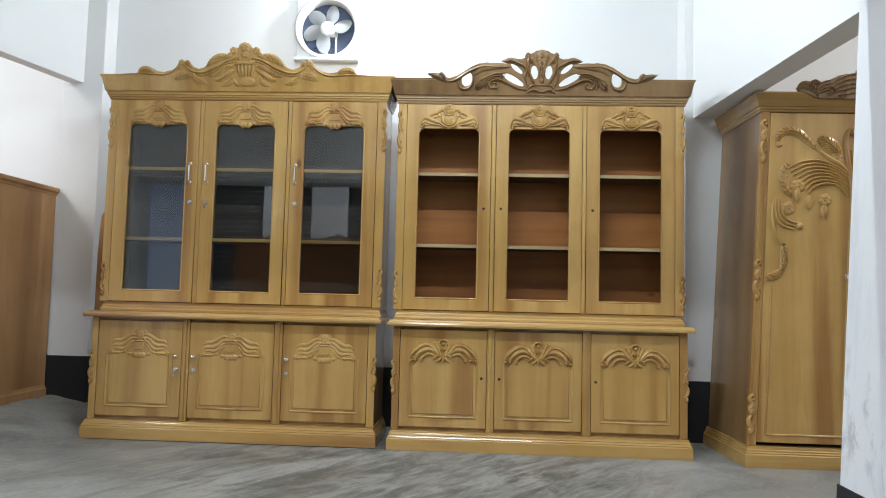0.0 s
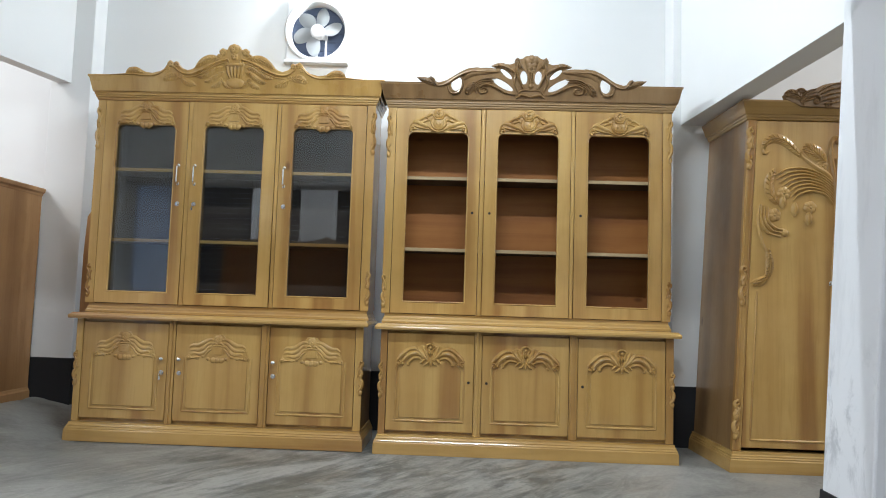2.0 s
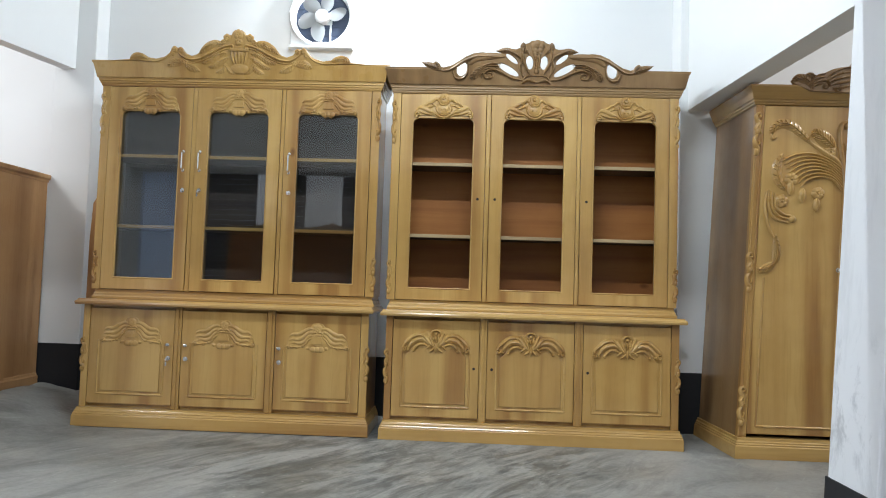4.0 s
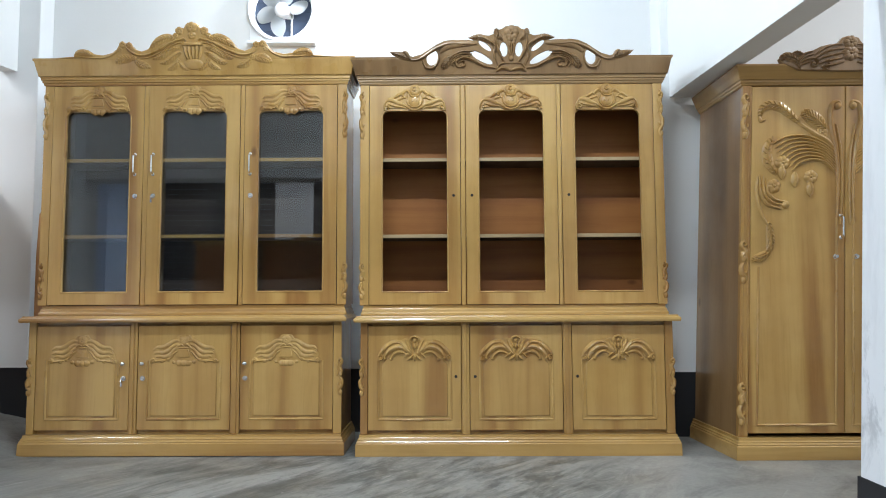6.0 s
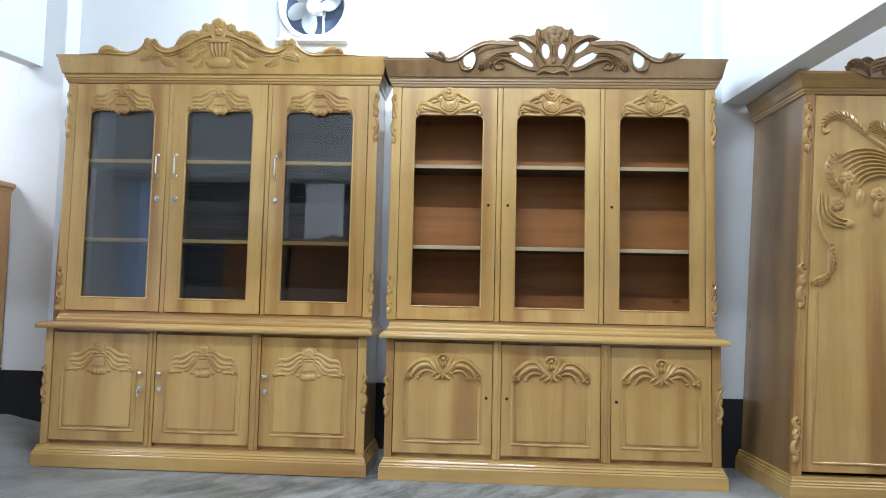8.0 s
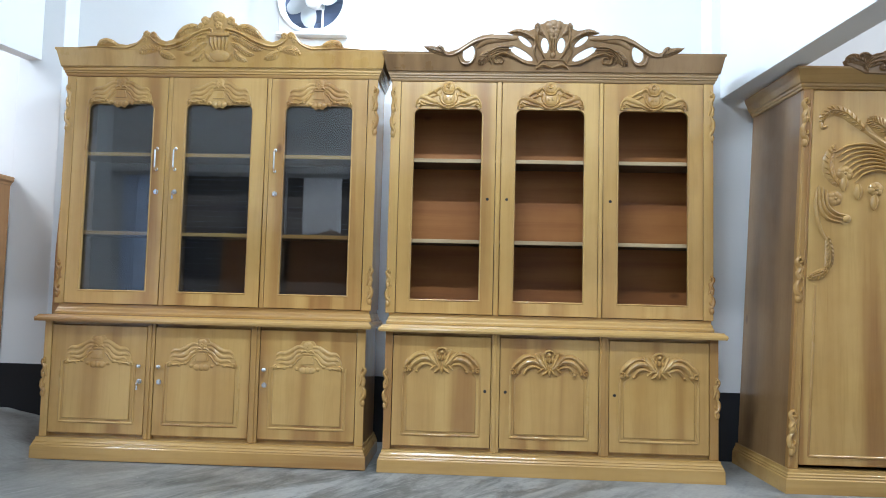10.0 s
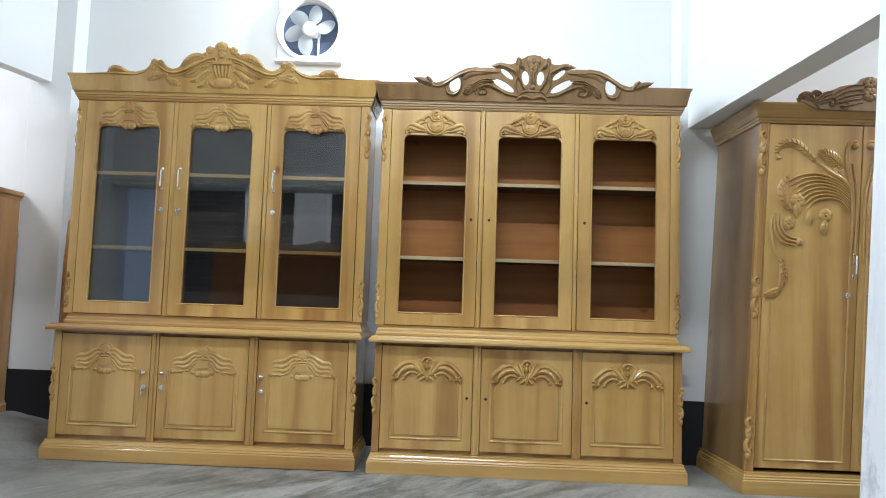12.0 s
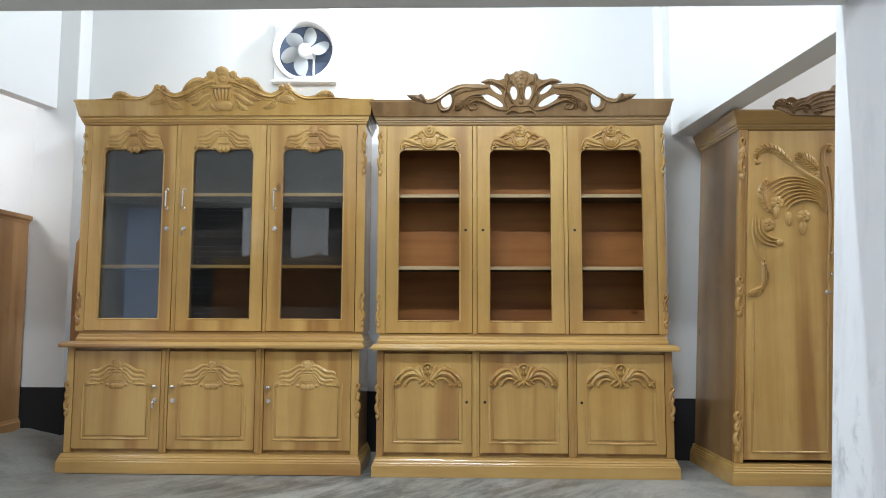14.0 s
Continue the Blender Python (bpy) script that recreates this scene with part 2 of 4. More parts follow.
def plate(outline, holes, y0, thick, bevel=0.002):
    """A board in the x-z plane with its front at y0, with holes through it."""
    cu = bpy.data.curves.new("plate", "CURVE")
    cu.dimensions, cu.fill_mode = "2D", "BOTH"
    cu.extrude, cu.bevel_depth, cu.bevel_resolution = thick / 2 - bevel, bevel, 1
    cu.offset = -bevel
    for loop in (outline, *holes):
        sp = cu.splines.new("POLY")
        sp.points.add(len(loop) - 1)
        for p, (x, z) in zip(sp.points, loop):
            p.co = (x, z, 0, 1)
        sp.use_cyclic_u = True
    ob = bpy.data.objects.new("plate", cu)
    scene.collection.objects.link(ob)
    me = bpy.data.meshes.new_from_object(ob.evaluated_get(bpy.context.evaluated_depsgraph_get()))
    bm = bmesh.new()
    bm.from_mesh(me)
    bpy.data.objects.remove(ob)
    bpy.data.curves.remove(cu)
    bpy.data.meshes.remove(me)
    bmesh.ops.transform(bm, matrix=Matrix(((1, 0, 0, 0), (0, 0, -1, y0 + thick / 2), (0, 1, 0, 0), (0, 0, 0, 1))), verts=bm.verts)
    bmesh.ops.recalc_face_normals(bm, faces=bm.faces)
    return bm


def glide(points, n=8):
    """A smooth curve through the points (Catmull-Rom)."""
    p = [Vector(q) for q in points]
    p = [2 * p[0] - p[1], *p, 2 * p[-1] - p[-2]]
    out = []
    for a, b, c, d in zip(p, p[1:], p[2:], p[3:]):
        for k in range(n):
            t = k / n
            out.append(0.5 * (2 * b + (c - a) * t + (2 * a - 5 * b + 4 * c - d) * t * t + (3 * b - a - 3 * c + d) * t**3))
    return [*out, p[-2]]


def stroke(bm, points, width, height, y0, ends=(0.25, 0.25), n=6, ridge=0.0):
    """A carved strand: it follows the points (x, z) with a rounded section, thickest in its middle, standing out of the board at y0."""
    line = glide(points, n)
    rows = []
    for k, p in enumerate(line):
        t = k / (len(line) - 1)
        d = (line[min(k + 1, len(line) - 1)] - line[max(k - 1, 0)]).normalized()
        side = Vector((-d.y, d.x))
        s = math.sin(math.pi * t) ** 0.7 if 0 < t < 1 else 0.0
        grow = ends[0] * (1 - t) + ends[1] * t
        w = width * (grow + (1 - grow) * s) / 2
        h = height * (0.45 + 0.55 * s)
        section = ((-1.0, -0.2), (-0.75, 0.62), (0.0, 1.0 - ridge), (0.75, 0.62), (1.0, -0.2))
        rows.append([bm.verts.new((p.x + side.x * w * u, y0 - h * v, p.y + side.y * w * u)) for u, v in section])
    for a, b in zip(rows, rows[1:]):
        for k in range(4):
            bm.faces.new((a[k], a[k + 1], b[k + 1], b[k]))
    for r in (rows[0], rows[-1]):
        bm.faces.new(r)
    return bm


def pair(bm, cx, points, *args, **kw):
    """A strand and its mirror image about x = cx; points as (offset, z)."""
    stroke(bm, [(cx + x, z) for x, z in points], *args, **kw)
    stroke(bm, [(cx - x, z) for x, z in points], *args, **kw)


def curl(bm, x, z, r, turn, y0, width, height, flip=1):
    """A small scroll."""
    pts = [(x + flip * r * (1 - 0.8 * k / 10) * math.cos(turn + k * 0.62), z + r * (1 - 0.8 * k / 10) * math.sin(turn + k * 0.62)) for k in range(11)]
    stroke(bm, pts, width, height, y0, (0.7, 0.8), 2)


def flower(bm, x, z, r, y0, petals=6, height=0.012):
    for k in range(petals):
        a = 2 * math.pi * k / petals + 0.3
        m = Matrix.Translation((x + 0.54 * r * math.cos(a), y0, z + 0.54 * r * math.sin(a))) @ Matrix.Rotation(-a, 4, "Y") @ Matrix.Rotation(0.35, 4, "Z")
        bmesh.ops.create_uvsphere(bm, u_segments=8, v_segments=6, radius=1, matrix=m @ Matrix.Diagonal((0.48 * r, height * 0.6, min(0.52, 2.9 / petals) * r, 1)))
    ball(bm, (x, y0 - height * 0.2, z), 0.22 * r, height * 0.8, 0.22 * r, 8)


def drop(bm, x, z, rx, rz, y0, height):
    """A bud with a pointed tip and a middle rib."""
    stroke(bm, [(x, z + rz), (x, z), (x, z - rz)], rx * 2, height, y0, (0.25, 0.08), 5)
    stroke(bm, [(x, z + rz), (x, z), (x, z - rz)], rx * 0.5, height * 1.25, y0, (0.5, 0.1), 5)


def leaf(bm, points, width, height, y0, ribs=6):
    """A carved leaf: a broad strand with a row of ribs across it."""
    stroke(bm, points, width * 1.22, height * 0.72, y0, (0.35, 0.12), 5)
    stroke(bm, points, width * 0.16, height * 1.15, y0, (0.7, 0.3), 5)
    line = glide(points, 10)
    for k in range(ribs):
        t = (k + 0.7) / (ribs + 0.4)
        i = int(t * (len(line) - 2))
        d = (line[i + 1] - line[i]).normalized()
        side = Vector((-d.y, d.x))
        w = width * 0.52 * math.sin(math.pi * min(0.95, 0.12 + t * 0.83)) ** 0.6
        for s in (1, -1):
            a, b = line[i], line[i] + side * w * 0.9 * s + d * w * 0.9
            stroke(bm, [a, (a + b) / 2 + d * w * 0.06, b], width * 0.15, height * 0.98, y0, (0.6, 0.4), 3)

# ---- structure ----


def structure(name, bm, mat, label, category):
    return tagged(part(name, bm, mat), label, category, kind="structure")


def ease(t):
    t = min(1.0, max(0.0, t))
    return t * t * (3 - 2 * t)


def floor_height(x, y):
    rise = 0.165 * ease((-1.80 - x) / 0.62) * ease((y + 1.1) / 1.0)
    rough = 0.014 * noise.noise((x * 5, y * 5, 0.3)) + 0.008 * noise.noise((x * 13, y * 13, 1.7))
    return rise + rough * ease(rise / 0.06)


bm = bmesh.new()
xs = sorted({round(-6 + 0.5 * k, 3) for k in range(25)} | {round(-3.5 + 0.06 * k, 3) for k in range(36)} | {1.8, 1.85, 1.9, 1.95, 2.0, 2.04})
ys = sorted({round(-9 + 0.5 * k, 3) for k in range(20)} | {round(-1.3 + 0.06 * k, 3) for k in range(36)})
grid = [[bm.verts.new((x, y, floor_height(x, y))) for x in xs] for y in ys]
for a, b in zip(grid, grid[1:]):
    for k in range(len(xs) - 1):
        bm.faces.new((a[k], a[k + 1], b[k + 1], b[k]))
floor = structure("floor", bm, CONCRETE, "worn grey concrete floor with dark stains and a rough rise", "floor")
floor.data.polygons.foreach_set("use_smooth", [True] * len(floor.data.polygons))

WY = 0.76  # front of the back wall
FX, FZ = -0.612, 2.853  # centre of the exhaust fan
structure("wall_back", boxes((-6, FX - 0.20, WY, WY + 0.2, 0, 3.7), (FX + 0.20, 6, WY, WY + 0.2, 0, 3.7), (FX - 0.20, FX + 0.20, WY, WY + 0.2, 0, FZ - 0.20), (FX - 0.20, FX + 0.20, WY, WY + 0.2, FZ + 0.20, 3.7)), WALL, "white painted plaster back wall", "wall")
structure("wall_left", boxes((-6.2, -6, -9, WY, 0, 3.7)), WALL_BLUE, "plaster wall, tinted for the bluish reflection in the panes", "wall")
structure("wall_right", boxes((6, 6.2, -9, WY, 0, 3.7)), WALL, "white painted plaster wall", "wall")
structure("wall_front", boxes((-6.2, 6.2, -9.2, -9, 0, 3.7)), WALL_BLUE, "plaster wall, tinted for the bluish reflection in the panes", "wall")
structure("ceiling", boxes((-6.2, 6.2, -9.2, WY + 0.2, 3.7, 3.85)), WALL, "white painted concrete ceiling", "ceiling")
structure("pilaster_left", boxes((-2.485, -2.192, 0.60, WY, 0, 3.7), bevel=0.006), WALL, "white plastered pilaster on the back wall", "pilaster")
structure("pilaster_right", boxes((1.908, 2.26, 0.55, WY, 0, 3.7), bevel=0.006), WALL, "white plastered pilaster on the back wall", "pilaster")
structure("baseboard_back", boxes((-2.192, 1.908, WY - 0.004, WY, 0, 0.41), (-6, -2.485, WY - 0.004, WY, 0, 0.44), (2.26, 6, WY - 0.004, WY, 0, 0.40)), BLACK, "black painted skirting band", "skirting")
structure("baseboard_left", boxes((-2.488, -2.189, 0.596, 0.756, 0, 0.442)), BLACK, "black painted skirting band on the pilaster", "skirting")
structure("baseboard_right", boxes((1.905, 2.263, 0.546, 0.756, 0, 0.400)), BLACK, "black painted skirting band on the pilaster", "skirting")


def wall_over(a, b, out, z0, z1):
    """An upright wall over a beam, from a to b, as thick as out says."""
    bm = bmesh.new()
    low = [bm.verts.new((*p, z0)) for p in (a, b, (b[0] + out, b[1]), (a[0] + out, a[1]))]
    top = [bm.verts.new((v.co.x, v.co.y, z1)) for v in low]
    bm.faces.new(low[::-1])
    bm.faces.new(top)
    for k in range(4):
        bm.faces.new((low[k], low[(k + 1) % 4], top[(k + 1) % 4], top[k]))
    bmesh.ops.recalc_face_normals(bm, faces=bm.faces)
    return bm


structure("wall_over_beam_left", wall_over((-2.335, 0.60), (-2.90, -1.70), -0.10, 2.388, 3.7), WALL, "white wall above a low concrete beam", "wall")
structure("wall_over_beam_right", wall_over((1.962, 0.55), (2.19, -1.93), 0.16, 2.165, 3.7), WALL, "white wall above a low concrete beam", "wall")
structure("beam_front", boxes((-6, 6, -2.19, -1.95, 1.965, 3.7), bevel=0.008), WALL, "white plastered cross beam with grey underside", "beam")
LEANS = Matrix.Identity(4)  # the near column's face is not plumb
LEANS[0][2] = 0.055
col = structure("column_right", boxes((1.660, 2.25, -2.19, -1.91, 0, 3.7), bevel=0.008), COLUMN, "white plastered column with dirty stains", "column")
band = structure("baseboard_column", boxes((1.656, 2.254, -2.194, -1.906, 0, 0.352)), BLACK, "black painted skirting band on the column", "skirting")
for ob in (col, band):
    ob.data.transform(LEANS)
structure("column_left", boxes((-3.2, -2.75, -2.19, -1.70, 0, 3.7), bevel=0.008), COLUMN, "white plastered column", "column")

# ---- exhaust fan and bulb ----


def exhaust_fan():
    fan = tagged(new("exhaust_fan"), "white plastic wall exhaust fan with five grey blades, at rest", "exhaust fan")
    fan.location = (FX, WY, FZ)
    n, r = 40, 0.208
    ring = [(r * math.cos(2 * math.pi * k / n), r * math.sin(2 * math.pi * k / n)) for k in range(n)]
    s = 0.225
    part("plate", plate([(-s, -s), (s, -s), (s, s), (-s, s)], [ring], -0.022, 0.020, 0.004), PLASTIC, fan)
    bm = bmesh.new()
    prof = [(0.236, -0.012), (0.235, -0.040), (0.226, -0.052), (0.212, -0.048), (0.200, -0.020), (0.196, 0.022)]
    for line in (prof,):
        rings = [[bm.verts.new((q * math.cos(2 * math.pi * k / n), y, q * math.sin(2 * math.pi * k / n))) for k in range(n)] for q, y in line]
        for a, b in zip(rings, rings[1:]):
            for k in range(n):
                bm.faces.new((a[k], a[(k + 1) % n], b[(k + 1) % n], b[k]))
    part("rim", bm, PLASTIC, fan, "round white rim", True)
    part("ledge", boxes((-s - 0.004, s + 0.012, -0.065, -0.002, -s - 0.024, -s - 0.002), bevel=0.004), PLASTIC, fan, "white sill below the fan")
    hub = bmesh.new()
    cylinder(hub, (0, -0.030, 0), (0, 0.016, 0), 0.050, 0.054, 24)
    ball(hub, (0, -0.030, 0), 0.050, 0.012, 0.050, 16)
    part("hub", hub, PLASTIC, fan, "white hub", True)
    grey, t, b = material("grey_blade_plastic", 0.4)
    b.inputs["Base Color"].default_value = (0.50, 0.52, 0.53, 1)
    for k in range(5):
        bm = bmesh.new()
        rows = []
        for i in range(8):
            u = i / 7
            rad = 0.05 + 0.132 * u
            half = 0.018 + 0.034 * math.sin(math.pi * min(1, 0.12 + 0.75 * u)) * (1 if u < 0.99 else 0.7)
            row = []
            for j in range(5):
                v = j / 2 - 1
                row.append((rad - 0.010 * v * v * u, 0.012 * v - 0.010 + 0.005 * v * v, half * v + 0.022 * u * u))
            rows.append([bm.verts.new(p) for p in row])
        for a, c in zip(rows, rows[1:]):
            for j in range(4):
                bm.faces.new((a[j], a[j + 1], c[j + 1], c[j]))
        bmesh.ops.solidify(bm, geom=bm.faces[:], thickness=0.0025)
        blade = part("blade", bm, grey, fan, "", True)
        blade.rotation_euler = (0, radians(-(8 + 61 * k)), 0)
    part("bracket", boxes((-0.010, 0.0, 0.010, 0.022, -0.187, -0.02), (0.054, 0.066, 0.010, 0.022, -0.175, -0.02), (-0.02, 0.07, 0.010, 0.022, -0.05, -0.02), (-0.05, 0.08, -0.05, -0.03, -0.222, -0.200)), PLASTIC, fan)
    # slats close the wall hole and carry the darkness behind it as colour
    for k in range(6):
        z = -0.198 + k * 0.066
        part("backing_slat", boxes((-0.198, 0.198, 0.024, 0.030, z, z + 0.064)), NAVY, fan, "slat coloured like the night dark behind the blades")
    return fan


exhaust_fan()


def wall_bulb():
    lamp = tagged(new("wall_bulb"), "bare white bulb in a holder on the back wall", "light bulb")
    lamp.location = (-0.20, WY, 3.215)
    bm = cylinder(bmesh.new(), (0, 0, 0), (0, -0.025, 0), 0.045, 0.04, 20)
    part("holder", cylinder(bm, (0, -0.02, 0), (0, -0.07, -0.012), 0.024, 0.022, 16), PLASTIC, lamp)
    part("bulb", ball(bmesh.new(), (0, -0.095, -0.02), 0.033, 0.04, 0.033, 16), LAMP, lamp, "lit white bulb", True)
    return lamp


wall_bulb()

# ---- bookcases ----
FACE, UP = 0.045, 0.14  # fronts of the lower and the upper doors, behind the plinth's front
LOW = ((0.065, 0.590), (0.637, 1.158), (1.211, 1.730))
TOP = ((0.058, 0.594), (0.625, 1.161), (1.188, 1.730))


def arch(x0, x1, z0, z1, r=0.03, dip=0.0, n=6):
    """An upright opening with rounded upper corners."""
    pts = [(x0, z0), (x1, z0)]
    for k in range(n + 1):
        a = math.pi / 2 * k / n
        pts.append((x1 - r + r * math.cos(a), z1 - r + r * math.sin(a)))
    for k in range(n + 1):
        a = math.pi / 2 * (1 + k / n)
        pts.append((x0 + r + r * math.cos(a), z1 - r + r * math.sin(a)))
    return pts


def mirrored(cx, half):
    """A closed outline from its right half, given from the top's middle down to the bottom's middle."""
    right = [(cx + x, z) for x, z in half]
    return right + [(cx - x, z) for x, z in half[::-1] if x > 1e-6]


def drapery(cx, z, s, y0, h):
    """Carving with a small basket between two hanging swags of drapery. s: half its width."""
    half = [(0, .80), (.16, .78), (.24, .66), (.44, .60), (.66, .42), (.86, .36), (.96, .22), (1, .05), (.9, -.06), (.74, .02), (.6, -.02), (.46, .04), (.36, -.1), (.24, -.06), (.12, -.2), (0, -.14)]
    bm = plate(mirrored(cx, [(x * s, z + q * s) for x, q in half]), [], y0 - h * 0.62, h * 0.62 + 0.002, 0.0015)
    y = y0 - h * 0.5

    def p(*pts):
        return [(x * s, z + q * s) for x, q in pts]

    # three separate folds a side, each with its own curled tip
    pair(bm, cx, p((.12, .60), (.29, .61), (.47, .50), (.64, .42), (.80, .42), (.92, .34)), .135 * s, h * 0.72, y, (0.5, 0.25), 6)
    pair(bm, cx, p((.15, .50), (.30, .48), (.45, .34), (.62, .26), (.80, .27), (.91, .22)), .135 * s, h * 0.72, y, (0.4, 0.25), 6)
    pair(bm, cx, p((.18, .40), (.30, .35), (.42, .20), (.57, .13), (.74, .16), (.84, .12)), .135 * s, h * 0.72, y, (0.4, 0.25), 6)
    pair(bm, cx, p((.20, .30), (.29, .24), (.37, .12), (.47, .05)), .075 * s, h, y, (0.4, 0.3), 5)
    pair(bm, cx, p((.52, .02), (.68, .02), (.84, .0), (.98, .04), (1.02, -.06)), .085 * s, h, y, (0.4, 0.6), 5)
    for sgn in (1, -1):
        curl(bm, cx + sgn * .93 * s, z + .02 * s, .07 * s, 0.4, y, .05 * s, h * 1.1, sgn)
    for x, q in ((.30, -.02), (.47, .05), (.66, .0), (.92, -.01)):
        for sgn in (1, -1):
            ball(bm, (cx + sgn * x * s, y, z + q * s), .07 * s, h * 0.9, .06 * s, 8)
    # tapered pedestal with a plain face
    face = [(cx - .13 * s, z + .36 * s), (cx + .13 * s, z + .36 * s), (cx + .19 * s, z + .12 * s), (cx - .19 * s, z + .12 * s)]
    solid = plate(face, [], y - h * 0.75, h * 0.9, 0.0015)
    stand = bpy.data.meshes.new("stand")
    solid.to_mesh(stand)
    solid.free()
    bm.from_mesh(stand)
    bpy.data.meshes.remove(stand)
    stroke(bm, [(cx - .17 * s, z + .40 * s), (cx, z + .41 * s), (cx + .17 * s, z + .40 * s)], .07 * s, h * 0.9, y, (0.8, 0.8), 3)
    for k in (-1, 0, 1):
        ball(bm, (cx + k * .13 * s, y, z - .06 * s), .12 * s, h * 0.9, .10 * s, 8)
    flower(bm, cx, z + .62 * s, .19 * s, y, 6, h)
    pair(bm, cx, p((.02, .46), (.10, .50), (.2, .42)), .09 * s, h, y, (0.6, 0.4), 4)
    return bm


def shell_scrolls(cx, z, s, y0, h):
    """Carving with a rose over a shell, between lobed leaves and two long pods. s: half its width."""
    half = [(0, .82), (.12, .80), (.20, .71), (.31, .67), (.40, .57), (.53, .54), (.62, .45), (.78, .41), (.90, .35), (.96, .24), (1.01, .10), (1.03, -.02), (.92, -.05), (.84, .03), (.66, .05), (.48, .09), (.30, .01), (.15, -.06), (0, -.08)]
    bm = plate(mirrored(cx, [(x * s, z + q * s) for x, q in half]), [], y0 - h * 0.5, h * 0.5 + 0.002, 0.0015)
    y = y0 - h * 0.4

    def p(*pts):
        return [(x * s, z + q * s) for x, q in pts]

    pair(bm, cx, p((.15, .50), (.26, .60), (.38, .52), (.47, .46)), .12 * s, h * .9, y, (0.5, 0.4), 5)
    pair(bm, cx, p((.34, .40), (.46, .48), (.58, .42), (.70, .34)), .10 * s, h * .9, y, (0.4, 0.4), 5)
    pair(bm, cx, p((.26, .34), (.36, .38), (.46, .33), (.56, .30)), .08 * s, h * .8, y, (0.4, 0.4), 5)
    pair(bm, cx, p((.30, .12), (.46, .17), (.64, .26), (.80, .31), (.90, .27)), .17 * s, h, y, (0.15, 0.6), 6)
    pair(bm, cx, p((.36, .06), (.54, .07), (.72, .11), (.88, .17)), .06 * s, h * .8, y, (0.5, 0.5), 5)
    pair(bm, cx, p((.86, .32), (.96, .20), (1.0, .06), (1.0, -.02)), .07 * s, h * .9, y, (0.5, 0.5), 5)
    pair(bm, cx, p((.0, -.03), (.14, -.01), (.26, .07), (.36, .12)), .08 * s, h * .9, y, (0.8, 0.4), 5)
    for sgn in (1, -1):
        curl(bm, cx + sgn * .90 * s, z + .05 * s, .07 * s, 0.4, y, .05 * s, h, sgn)
        ball(bm, (cx + sgn * .06 * s, y - h * 0.6, z + .25 * s), .025 * s, h * 0.5, .04 * s, 8)
    ball(bm, (cx, y, z + .27 * s), .20 * s, h * 0.75, .20 * s, 16)
    ring = [(cx + .27 * s * math.cos(a * math.pi / 6), z + (.32 + .27 * math.sin(a * math.pi / 6)) * s) for a in range(-7, 2)]
    stroke(bm, ring, .065 * s, h * .9, y, (0.8, 0.8), 3)
    stroke(bm, [(cx - .19 * s, z + .52 * s), (cx - .10 * s, z + .42 * s), (cx, z + .40 * s), (cx + .10 * s, z + .42 * s), (cx + .19 * s, z + .52 * s)], .10 * s, h * 1.1, y, (0.4, 0.4), 5)
    flower(bm, cx, z + .62 * s, .20 * s, y, 5, h)
    curl(bm, cx, z + .64 * s, .09 * s, 1.0, y - h * 0.3, .045 * s, h)
    return bm


